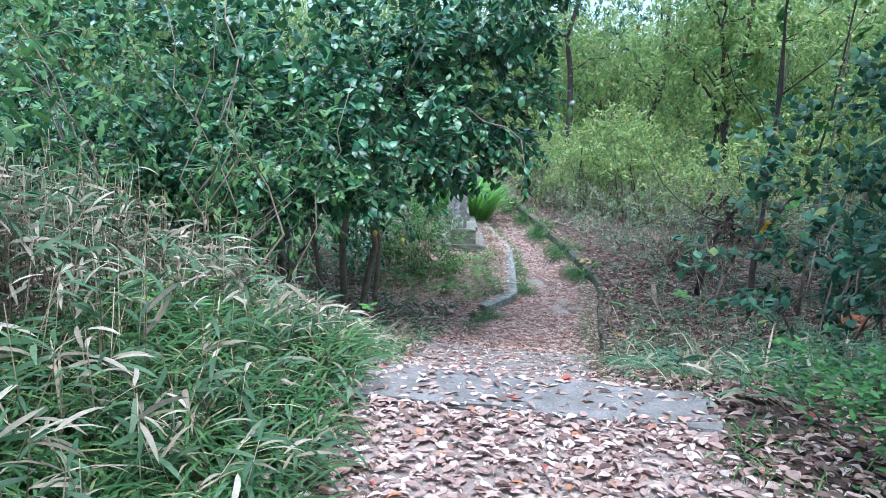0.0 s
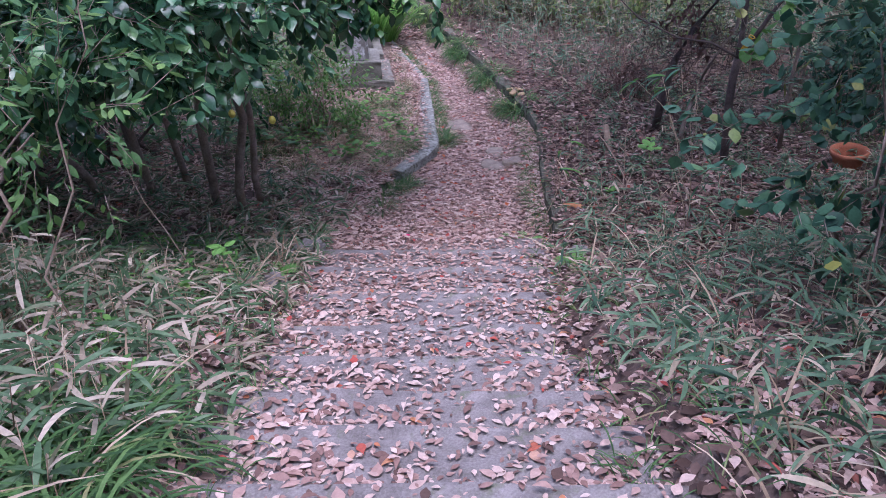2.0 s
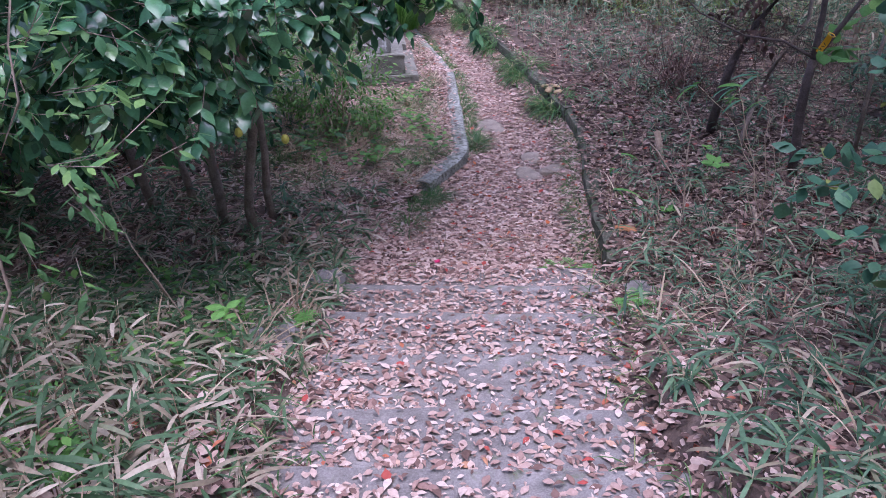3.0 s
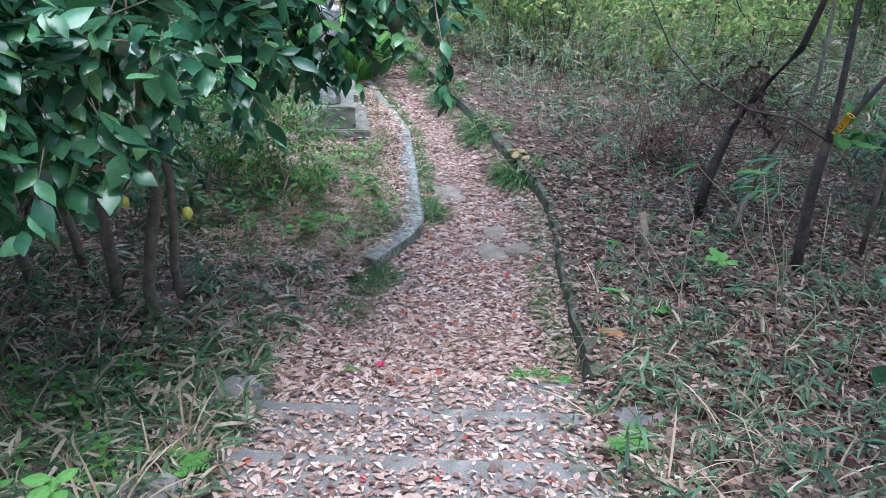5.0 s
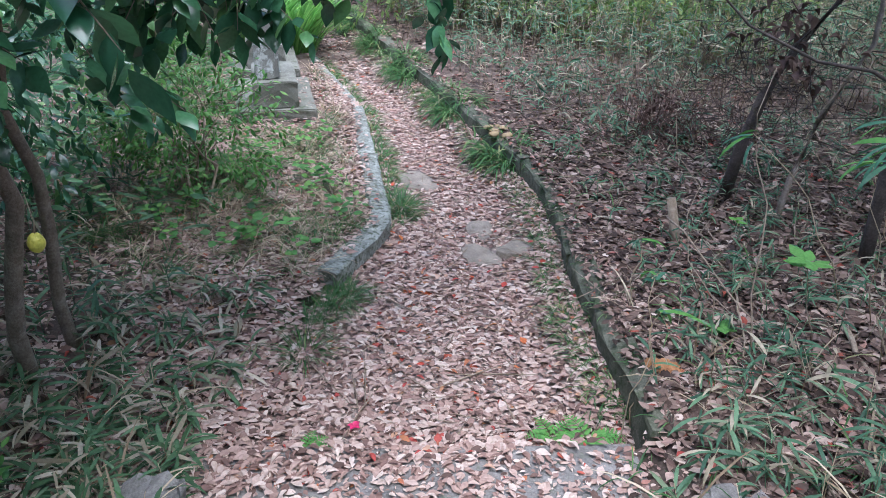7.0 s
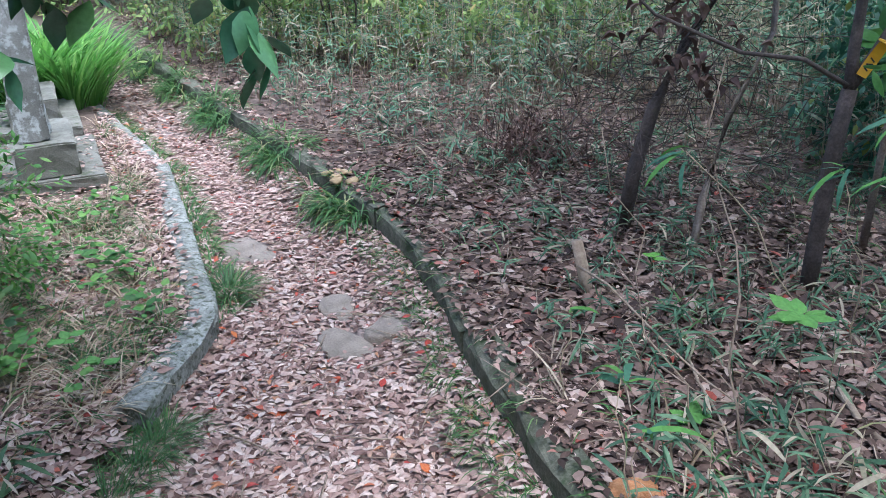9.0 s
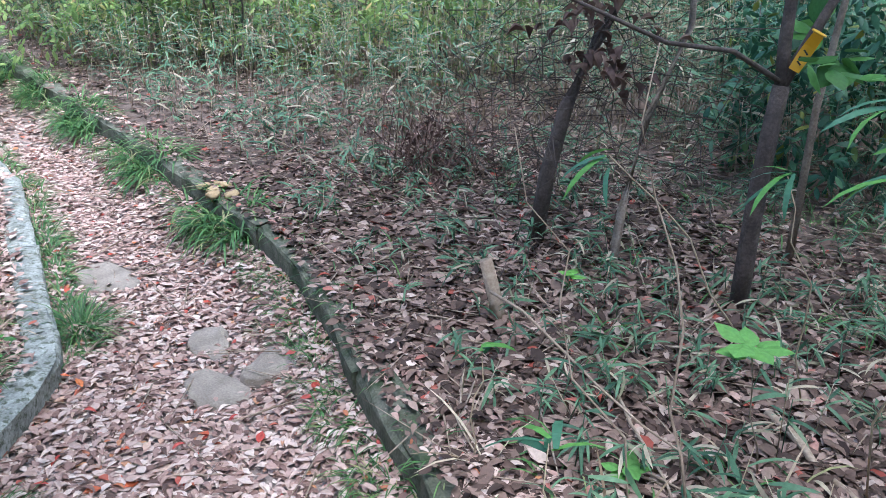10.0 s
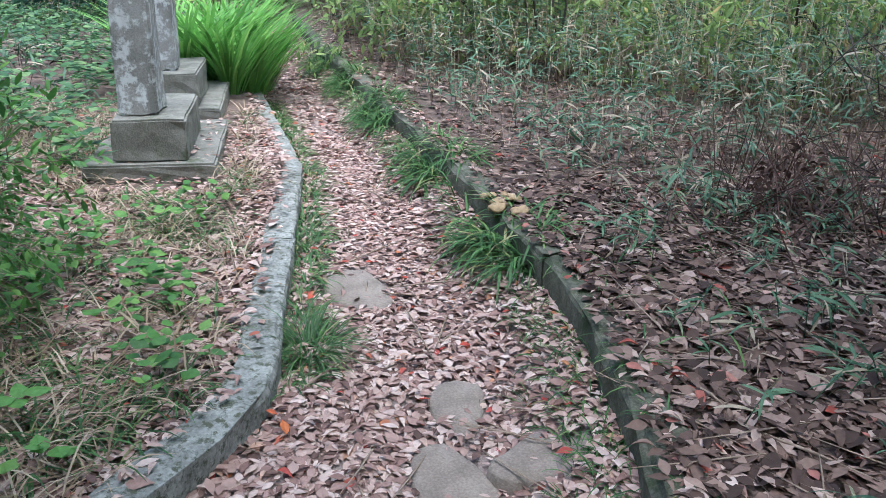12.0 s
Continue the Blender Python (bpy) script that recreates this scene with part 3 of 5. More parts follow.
shrub("nandina_bush", -0.1, 10.7, [(-0.1, 10.7, -0.75, 0.35, 0.5, 0.42), (-0.45, 11.1, -0.6, 0.4, 0.5, 0.5)], 9, M_HERB, OVAL, 0.06, 520, "light green feathery bush beside the graves", wood=M_TWIG)


# ---- trees on the bank ----
tag_tree = tagged(new("young_tree"), "slender dark-barked tree forking low above leaf litter", "tree")
z0 = float(height(3.64, 8.70))
bole = [(3.65, 8.70, z0 - 0.05), (3.63, 8.69, -0.85), (3.60, 8.67, -0.5), (3.60, 8.66, -0.25), (3.62, 8.66, -0.08)]
limb("trunk", bole, 0.042, 0.034, M_BARK_DARK, tag_tree)
limb("limb", [bole[4], (3.64, 8.69, 0.08), (3.65, 8.70, 0.25), (3.64, 8.72, 0.8), (3.70, 8.74, 1.5), (3.64, 8.76, 2.4), (3.72, 8.8, 3.6), (3.70, 8.8, 4.6)], 0.028, 0.010, M_BARK_DARK, tag_tree)
limb("limb", [bole[4], (3.70, 8.64, 0.06), (3.79, 8.63, 0.2), (3.87, 8.60, 0.36), (4.05, 8.54, 0.6), (4.15, 8.5, 1.3), (4.3, 8.4, 3.6)], 0.025, 0.008, M_BARK_DARK, tag_tree)
limb("limb", [(3.60, 8.66, -0.06), (3.38, 8.72, 0.06), (3.1, 8.8, 0.1), (2.8, 9.0, 0.25), (2.6, 9.1, 0.45), (2.4, 9.15, 0.8)], 0.012, 0.004, M_BARK_DARK, tag_tree, sides=5)
limb("limb", [(3.65, 8.72, 1.0), (3.4, 8.6, 1.35), (3.1, 8.5, 1.6), (2.9, 8.4, 2.0)], 0.010, 0.004, M_BARK_DARK, tag_tree, sides=5)
limb("limb", [(3.68, 8.74, 1.5), (4.1, 8.6, 1.9), (4.4, 8.5, 2.4)], 0.010, 0.004, M_BARK_DARK, tag_tree, sides=5)
tp = np.array([(3.66, 8.58, 0.02), (3.80, 8.55, 0.05), (3.54, 8.6, 0.04), (3.92, 8.46, 0.6), (4.02, 8.44, 1.1), (3.12, 8.49, 1.8), (4.52, 8.54, 2.3), (3.64, 8.74, 2.3), (3.72, 8.79, 3.3), (3.68, 8.74, 2.8), (3.02, 8.44, 2.0), (3.70, 8.84, 4.2)])
stuff("crown", [leafy(tp, rng.normal(0, 0.5, (12, 3)) + [[0, -0.3, -0.1]], 7, 0.22, HEART, 0.13, 0.25)], M_HERB, "sparse broad green leaves", "", tag_tree)

# leaf masses above the view, added to keep light off the bank
tp, dr = crown_points([(3.5, 8.7, 3.6, 1.3, 1.3, 0.7), (4.4, 8.4, 4.0, 1.2, 1.2, 0.8), (3.9, 9.9, 3.9, 1.4, 1.3, 0.8), (3.0, 9.6, 3.6, 1.0, 1.2, 0.6), (5.0, 9.6, 3.6, 1.3, 1.4, 0.8), (3.6, 7.4, 3.7, 1.2, 1.0, 0.6)], 1000)
stuff("crown", [leafy(tp, dr, 8, 0.35, HEART, 0.13, 0.3)], M_WOODS, "loose green upper crown, unseen, added to shade the bank", "", tag_tree)

tag = tagged(new("tape_tag"), "yellow tape tag with black marks tied to a branch", "tag")
bm = bmesh.new()
for i in range(7):
    t = i / 6
    w = 0.021 + 0.003 * math.sin(t * 3)
    for s in (-1, 1):
        bm.verts.new((s * w, 0.012 * math.sin(t * 4), -0.15 * t))
bm.verts.ensure_lookup_table()
for i in range(6):
    bm.faces.new([bm.verts[2 * i + k] for k in (0, 1, 3, 2)])
bmesh.ops.solidify(bm, geom=bm.faces[:], thickness=0.001)
part("tape", bm, M_TAG, tag)
limb("tie", [(0.027 * math.cos(a), 0.027 * math.sin(a) + 0.02, 0.005) for a in np.linspace(0, 6.0, 12)], 0.004, 0.004, M_TAG, tag, sides=5)
for k, (w, zz) in enumerate(((0.024, -0.075), (0.026, -0.095), (0.02, -0.118))):
    bm = bmesh.new()
    bmesh.ops.create_cube(bm, size=1)
    bmesh.ops.transform(bm, matrix=pose(0, 0.012 * math.sin(-zz / 0.15 * 4) - 0.003, zz, 0, 25 * (-1) ** k, 0) @ Matrix.Diagonal((w, 0.002, 0.006, 1)), verts=bm.verts)
    part("mark", bm, M_INK, tag)
tag.matrix_basis = pose(3.66, 8.57, 0.12, 0, 25, -56)


def sapling(pts, r0, r1, label, mat=M_BARK_DARK, crown=None):
    s = tagged(new("sapling"), label, "tree")
    limb("trunk", pts, r0, r1, mat, s)
    if crown is not None:
        m, temp, size, tips_, per = crown
        stuff("crown", [leafy(np.array(tips_, float), rng.normal(0, 0.6, (len(tips_), 3)) - [[0, 0, 0.5]], per, 0.2, temp, size, 0.7)], m, "", "", s)
    return s


CURLED = leaf_shape([0.2, 0.28, 0.16], 0.5, 0.2)
sapling([(3.38, 9.78, -1.1), (3.42, 9.76, -0.7), (3.5, 9.74, -0.35), (3.66, 9.72, -0.02), (3.95, 9.7, 0.35), (4.1, 9.7, 0.9), (4.1, 9.8, 2.2)], 0.046, 0.02, "crooked dark trunk hung with dead vine leaves",
        crown=(M_DEAD, CURLED, 0.09, [(3.55 + 0.1 * math.sin(i * 2.4), 9.6 + 0.1 * math.cos(i * 1.7), -0.2 + i * 0.035) for i in range(16)], 5))
sapling([(3.42, 9.26, -1.1), (3.5, 9.3, -0.75), (3.66, 9.35, -0.35), (3.95, 9.4, 0.05), (4.0, 9.5, 0.8), (4.1, 9.6, 2.0)], 0.024, 0.012, "thin leaning brown sapling", M_BARK)
sapling([(4.3, 8.9, -1.05), (4.32, 8.92, -0.3), (4.4, 8.9, 0.6), (4.5, 9.0, 2.2)], 0.022, 0.01, "thin upright brown sapling", M_BARK)
stump = tagged(new("stump"), "short grey cut stump leaning in leaf litter", "stump")
limb("wood", [(2.68, 9.16, -1.12), (2.67, 9.18, -0.98), (2.64, 9.22, -0.80)], 0.034, 0.028, M_TWIG, stump, sides=9)


def branch(a, b, r, label="bare dry branch lying on the leaves"):
    s = tagged(new("branch"), label, "branch", "fallen branches")
    limb("wood", wander(a, b, 7, 0.02), r, r * 0.5, M_TWIG, s, sides=6)


def on(x, y, lift=0.02):
    return (x, y, float(height(x, y)) + lift)


branch(on(3.02, 8.1), on(2.80, 7.55), 0.018)
branch(on(3.9, 8.9), on(3.5, 8.75), 0.02)
branch(on(2.75, 8.65, 0.06), on(2.35, 7.9, 0.03), 0.008)
branch(on(2.5, 9.0, 0.25), on(2.55, 7.75), 0.006)
branch(on(4.3, 8.3), on(4.0, 7.8), 0.012)
branch(on(2.9, 8.7), on(3.4, 8.4), 0.009)

pot = tagged(new("flower_pot"), "old terracotta flower pot standing in dead leaves", "pot")
prof = [(0.10, 0.0), (0.145, 0.2), (0.145, 0.202), (0.165, 0.205), (0.168, 0.25), (0.15, 0.252), (0.135, 0.2), (0.09, 0.03), (0.0, 0.03)]
n = 24
v = [(r * math.cos(2 * math.pi * j / n), r * math.sin(2 * math.pi * j / n), z) for r, z in prof for j in range(n)]
q = [(i * n + j, i * n + (j + 1) % n, (i + 1) * n + (j + 1) % n, (i + 1) * n + j) for i in range(len(prof) - 1) for j in range(n)]
wall_ = new("body", mesh_of("body", v, [np.array(q)], M_CLAY, True))
wall_.parent = pot
pot.matrix_basis = pose(4.72, 8.42, float(height(4.72, 8.42)) - 0.10, 4, -5, 0)

# bare orange earth and pale fungi by the wall
th = np.linspace(0, 2 * np.pi, 20, endpoint=False)
v = [(1.96 + 0.15 * k * math.cos(a) * (1 + 0.15 * math.sin(3 * a)), 7.93 + 0.17 * k * math.sin(a) * (1 + 0.2 * math.cos(2 * a)), -1.10 + 0.065 * (1 - k * k) + rng.normal(0, 0.004)) for k in (1, 0.75, 0.5, 0.25) for a in th] + [(1.96, 7.93, -1.03)]
q = [(i * 20 + j, i * 20 + (j + 1) % 20, (i + 1) * 20 + (j + 1) % 20, (i + 1) * 20 + j) for i in range(3) for j in range(20)]
t = [(60 + j, 60 + (j + 1) % 20, 80) for j in range(20)]
heap = new("earth_mound", mesh_of("earth_mound", v, [np.array(q), np.array(t)], M_ORANGE, True))
tagged(heap, "small heap of bare orange earth on the bank", "earth")


def mushroom(x, y, r):
    m = tagged(new("mushroom"), "pale tan mushroom with a wavy cap beside the wall", "mushroom", "mushrooms by the wall")
    n = 12
    pr = [(0.0, 0.045), (0.5, 0.048), (0.85, 0.04), (1.0, 0.028), (0.7, 0.03)]
    v = [(r * k * math.cos(2 * math.pi * j / n) * (1 + 0.1 * math.sin(3 * j)), r * k * math.sin(2 * math.pi * j / n), z + 0.008 * k * math.sin(j * 1.7)) for k, z in pr for j in range(n)]
    q = [(i * n + j, i * n + (j + 1) % n, (i + 1) * n + (j + 1) % n, (i + 1) * n + j) for i in range(len(pr) - 1) for j in range(n)]
    c = new("cap", mesh_of("cap", v, [np.array(q)], M_FUNGUS, True))
    c.parent = m
    limb("stem", [(0, 0, -0.02), (0.004, 0, 0.035)], 0.008, 0.006, M_FUNGUS, m, sides=6)
    m.matrix_basis = pose(x, y, -1.055, rng.uniform(-15, 15), rng.uniform(-15, 15), rng.uniform(0, 360))


for k in range(9):
    mushroom(2.16 + rng.uniform(-0.02, 0.13), 11.42 + rng.uniform(-0.25, 0.25), rng.uniform(0.03, 0.05))

flower = tagged(new("fallen_flower"), "bright pink fallen flower on the path", "flower")
pd = rand_yaw(8)
pv = spread(leaf_shape([0.3, 0.36, 0.25], 0.2, 0.1), frames_of(np.stack([np.cos(pd), np.sin(pd), 0.4 + 0 * pd], 1), np.tile([[0, 0, 1.0]], (8, 1))), np.full(8, 0.035), np.zeros((8, 3)))
fo = new("petals", mesh_of("petals", *pv, M_PINK))
fo.parent = flower
flower.location = (0.575, 8.06, PATH_Z + 0.03)

# ---- plants near the ground ----
BLADE = blade_shape(0.055, 1.0)
STRAIGHT = blade_shape(0.06, 0.5)
STRAIGHT_THIN = blade_shape(0.014, 0.9, 5)
GRASSY = blade_shape(0.018, 1.7, 5)
STRAW_FINE = blade_shape(0.012, 1.2, 4)
FINE = blade_shape(0.010, 1.3, 4)


def pick(n, x0, x1, y0, y1, keep):
    x, y = rng.uniform(x0, x1, n), rng.uniform(y0, y1, n)
    ok = rng.uniform(0, 1, n) < keep(x, y)
    return x[ok], y[ok]


def bamboo_grass(x, y, tall, leaf=0.19, per=6, lean=0.35):
    """Canes with fans of blades: leaves and canes as arrays."""
    n = len(x)
    base = drop(x, y, -0.02)
    tall = np.broadcast_to(tall, n) * rng.uniform(0.55, 1.15, n)
    yaw = rand_yaw(n)
    tilt = np.abs(rng.normal(0, lean, n))
    d = np.stack([np.cos(yaw) * np.sin(tilt), np.sin(yaw) * np.sin(tilt), np.cos(tilt)], 1)
    tip = base + d * tall[:, None]
    t = rng.uniform(0.45, 1.0, (n, per))
    place = (base[:, None] + (tip - base)[:, None] * t[..., None]).reshape(-1, 3)
    a = rng.uniform(0, 2 * np.pi, n * per)
    axis = np.stack([np.cos(a), np.sin(a), rng.uniform(-0.1, 1.0, n * per)], 1)
    up = np.tile([[0, 0, 1.0]], (n * per, 1)) + rng.normal(0, 0.4, (n * per, 3))
    leaves = spread(BLADE, frames_of(axis, up), leaf * rng.uniform(0.55, 1.25, n * per), place)
    cane = tube([(0, 0, 0), (0.5, 0, 0), (1, 0, 0)], [1, 0.9, 0.6], 3)
    size = np.stack([tall, np.full(n, 0.0025), np.full(n, 0.0025)], 1)
    return leaves, spread(cane, frames_of(d, np.tile([[1.0, 0.3, 0]], (n, 1))), size, base)


def tuft(x, y, tall, blades, template, spread_=0.6, radius=0.03):
    n = len(x)
    base = np.repeat(drop(x, y, -0.01), blades, 0)
    m = n * blades
    a = rand_yaw(m)
    base[:, 0] += np.cos(a) * radius * rng.uniform(0, 1, m)
    base[:, 1] += np.sin(a) * radius * rng.uniform(0, 1, m)
    k = rng.uniform(0.1, spread_, m)
    axis = np.stack([np.cos(a) * k, np.sin(a) * k, np.ones(m)], 1)
    up = np.stack([-np.cos(a), -np.sin(a), np.full(m, 0.3)], 1)
    return spread(template, frames_of(axis, up), np.repeat(np.broadcast_to(tall, n), blades) * rng.uniform(0.5, 1.2, m), base)


def herbs(x, y, tall, per, template, size):
    n = len(x)
    base = drop(x, y)
    t = rng.uniform(0.4, 1.0, (n, per))
    off = rng.normal(0, 0.045, (n, per, 3))
    off[..., 2] = 0
    place = (base[:, None] + off + np.stack([0 * t, 0 * t, t * np.broadcast_to(tall, n)[:, None]], -1)).reshape(-1, 3)
    a = rand_yaw(n * per)
    axis = np.stack([np.cos(a), np.sin(a), rng.uniform(-0.3, 0.4, n * per)], 1)
    up = np.tile([[0, 0, 1.0]], (n * per, 1)) + rng.normal(0, 0.25, (n * per, 3))
    return spread(template, frames_of(axis, up), size * rng.uniform(0.6, 1.3, n * per), place)


def patchy(x, y, s, seed=0.0):
    return np.clip(0.55 + 0.6 * lumps(x, y, s, seed), 0, 1)


def clear(x, y, gap=0.0):
    """1 away from the stairs, the path and the camera's line."""
    q = stair_y(x, y)
    mid, half = stair_mid(q)
    on_stairs = (np.abs(x - mid) < half + gap) & (q < 8.2)
    w = np.interp(y, WY, WX)
    c = np.where(y > 9.2, np.interp(y, CY, CX) - 0.22, 0.1)
    return np.where(on_stairs | ((y > 7.4) & (x > c - gap) & (x < w + 0.10 + gap)), 0.0, 1.0)


# bamboo grass on both sides of the stairs
xl, yl = pick(9500, -4.5, 0.2, -0.5, 9.3, lambda x, y: clear(x, y, -0.06) * np.where(y > 8.3, 0.5, 1) * np.where((y < 3.8) & (x > -1.6), 0.35, 1) * (0.4 + 0.6 * patchy(x, y, 1.1)))
near = smooth(-xl, 0.2, 1.6)
lv, cn = bamboo_grass(xl, yl, 0.16 + 0.50 * near * smooth(-yl, -7.5, -4.0), 0.145, 7)
stuff("bamboo_grass", [lv], M_SASA, "tangled green and straw-coloured bamboo grass beside the stairs", "bamboo grass")
stuff("bamboo_canes", [cn], M_STRAW, "thin dry bamboo grass canes", "bamboo grass")
xr, yr = pick(3000, 1.0, 5.0, 2.9, 8.0, lambda x, y: clear(x, y, 0.05) * np.where(y > 5.9, 0.3, 0.7) * patchy(x, y, 1.3, 2.0))
lv, cn = bamboo_grass(xr, yr, 0.18 + 0.18 * smooth(xr, 1.4, 2.6), 0.14, 7)
stuff("bamboo_grass", [lv], M_THICKET, "low bamboo grass with some pale dry leaves on the bank", "bamboo grass")
stuff("bamboo_canes", [cn], M_STRAW, "thin dry bamboo grass canes", "bamboo grass")
# scattered sprigs on the leaf-covered bank
xs, ys = pick(2600, 1.9, 6.5, 5.8, 11.2, lambda x, y: (x > np.interp(y, WY, WX) + 0.25) * 0.6 * patchy(x, y, 1.6, 5.0))
lv, cn = bamboo_grass(xs, ys, 0.22, 0.10, 9, 0.6)
stuff("bamboo_sprigs", [lv, cn], M_THICKET, "scattered bamboo grass sprigs in dead leaves", "bamboo grass")
xs, ys = pick(420, 2.1, 5.5, 7.2, 11.5, lambda x, y: patchy(x, y, 2.1, 8.0) ** 2)
stuff("green_sprigs", [tuft(xs, ys, 0.2, 7, GRASSY, 1.0)], M_GRASS, "thin green grass sprigs in dead leaves", "grass")
# tall thicket behind the bank
xt, yt = pick(11500, 1.6, 11.0, 10.4, 27.0, lambda x, y: smooth(y + 0.5 * (x - 2.3), 11.0, 13.2) * smooth(x - np.interp(y, WY, WX), 0.15, 0.8) * (0.5 + 0.5 * patchy(x, y, 0.9, 1.0)))
lv, cn = bamboo_grass(xt, yt, 0.3 + 0.75 * smooth(yt + 2 * (xt - 2), 13.5, 19), 0.125, 9, 0.3)
stuff("bamboo_thicket", [lv], M_THICKET, "tall bamboo grass thicket at the edge of the woods", "bamboo grass")
stuff("bamboo_canes", [cn], M_STRAW, "thin dry bamboo canes of the thicket", "bamboo grass")
xt, yt = pick(1800, 4.5, 12.0, 4.0, 12.5, lambda x, y: smooth(x, 4.6, 6.0) * (0.5 + 0.5 * patchy(x, y, 0.9, 4.0)))
lv, cn = bamboo_grass(xt, yt, 0.9, 0.2, 8, 0.2)
stuff("bamboo_thicket", [lv], M_THICKET, "tall green bamboo grass thicket under trees", "bamboo grass")
stuff("bamboo_canes", [cn], M_STRAW, "thin bamboo canes under the trees", "bamboo grass")
xt, yt = pick(3200, -7.0, 0.2, 8.6, 22.0, lambda x, y: clear(x, y) * smooth(-x, -0.2, 1.2) * (0.4 + 0.6 * patchy(x, y, 1.0, 3.0)))
lv, cn = bamboo_grass(xt, yt, 0.3, 0.16)
stuff("undergrowth", [lv, cn], M_THICKET, "dim bamboo grass undergrowth below the evergreen tree", "bamboo grass")

# a tangle of bare twigs before the thicket
n = 420
c = np.array([(3.5, 9.8, -0.35), (3.9, 9.9, -0.1), (3.7, 10.3, -0.6), (4.3, 9.6, -0.4)])[rng.integers(0, 4, n)] + rng.normal(0, 1, (n, 3)) * [[0.28, 0.25, 0.28]]
stuff("twig_tangle", [twigs(c, rng.normal(0, 1, (n, 3)) * [[1, 1, 0.6]], 0.34, 0.003)], M_BARK_DARK, "tangle of dead vine twigs round a crooked trunk", "twigs")

# grass, herbs and moss
xg, yg = pick(1500, -4.0, 2.6, 0.2, 8.5, lambda x, y: clear(x, y, 0.0) * patchy(x, y, 1.7, 9.0) * np.where(x > 0.8, 0.3, 0.8))
stuff("dry_grass", [tuft(xg, yg, 0.34, 5, STRAIGHT_THIN, 1.3)], M_STRAW, "dry straw-coloured grass bent among bamboo grass", "grass")
xg, yg = pick(2600, -1.6, 0.0, 0.8, 4.2, lambda x, y: clear(x, y, 0.02) * (0.3 + 0.7 * patchy(x, y, 2.0)))
stuff("long_grass", [tuft(xg, yg, 0.29, 6, GRASSY)], M_GRASS, "long green grass beside the top of the stairs", "grass")
xg, yg = pick(460, 1.22, 2.9, 0.8, 3.0, lambda x, y: clear(x, y, 0.02) * (0.35 + 0.65 * patchy(x, y, 2.2, 6.0)))
stuff("ground_ivy", [herbs(xg, yg, 0.34, 18, OVAL, 0.05)], M_BLUE_HERB, "low bright green leafy plants beside the landing", "plant")
xg, yg = pick(1700, -1.0, 2.8, 1.5, 7.6, lambda x, y: clear(x, y, -0.16) * patchy(x, y, 2.6, 2.0) * smooth(-np.abs(x - stair_mid(stair_y(x, y))[0]), -2.0, -0.8))
stuff("short_grass", [tuft(xg, yg, 0.16, 6, GRASSY)], M_GRASS, "short grass tufts along the stairs", "grass")
xg, yg = pick(1800, -0.8, 1.0, 9.4, 14.5, lambda x, y: clear(x, y) * patchy(x, y, 2.2, 1.5) * np.where((np.abs(x - 0.47) < 0.38) & (y > 12.1), 0, 1))
stuff("meadow_grass", [tuft(xg, yg, 0.24, 7, STRAW_FINE, 1.0)], M_STRAW, "dry pale grass around the graves", "grass")
xg, yg = pick(3000, -1.2, 0.95, 9.4, 14, lambda x, y: clear(x, y) * np.where((np.abs(x - 0.47) < 0.38) & (y > 12.1), 0, 1) * patchy(x, y, 2.6, 0.5) ** 2)
stuff("green_grass", [tuft(xg, yg, 0.18, 7, GRASSY)], M_GRASS, "green grass inside the kerb", "grass")
xg, yg = pick(260, -0.5, 0.88, 9.6, 12.0, lambda x, y: clear(x, y) * patchy(x, y, 2.8, 3.3) ** 2.5)
stuff("herbs", [herbs(xg, yg, 0.17, 9, HEART, 0.058)], M_HERB, "fresh green herbs inside the kerb", "plant")
xg, yg = pick(150, -2.2, -0.55, 3.0, 8.0, lambda x, y: clear(x, y) * patchy(x, y, 2.0, 7.0))
stuff("herbs", [herbs(xg, yg, 0.22, 10, OVAL, 0.06)], M_HERB, "small green herbs among bamboo grass", "plant")
xg, yg = pick(2600, -5.5, 0.15, 10.0, 20.0, lambda x, y: clear(x, y) * patchy(x, y, 1.4, 2.2) * np.where((y < 12.5) & (x > -0.7), 0.12, 1))
stuff("ivy", [herbs(xg, yg, 0.30, 9, HEART, 0.075)], M_IVY, "pale green ivy and herbs behind the graves", "plant")
yw = rng.uniform(10.9, 18, 560)
yw = yw[rng.uniform(0, 1, 560) < np.clip(0.55 + 0.6 * np.sin(yw * 4.1) + 0.3 * np.sin(yw * 9.7), 0.05, 1)]
nw = len(yw)
stuff("wall_grass", [tuft(np.interp(yw, WY, WX) + rng.uniform(-0.12, 0.12, nw), yw, 0.30, 12, GRASSY, 1.2)], M_GRASS, "green grass hanging over the low wall", "grass")
yw = rng.uniform(7.8, 10.9, 360)
stuff("wall_grass", [tuft(np.interp(yw, WY, WX) + rng.uniform(-0.14, 0.1, 360), yw, 0.13, 7, GRASSY, 1.0)], M_GRASS, "sparse grass at the foot of the wall", "grass")
yk = rng.uniform(10.2, 15.5, 260)
stuff("kerb_grass", [tuft(np.interp(yk, CY, CX) + rng.uniform(0.01, 0.10, 260), yk, 0.19, 10, GRASSY, 1.0)], M_GRASS, "green grass fringe along the kerb", "grass")


def grass_clump(x, y, tall, count, mat, label, r, template=GRASSY, lean=1.0):
    g = tuft(np.full(1, x), np.full(1, y), tall, count, template, lean, r)
    ob = new("grass_clump", mesh_of("grass_clump", *g, mat))
    tagged(ob, label, "grass", kind="stuff")


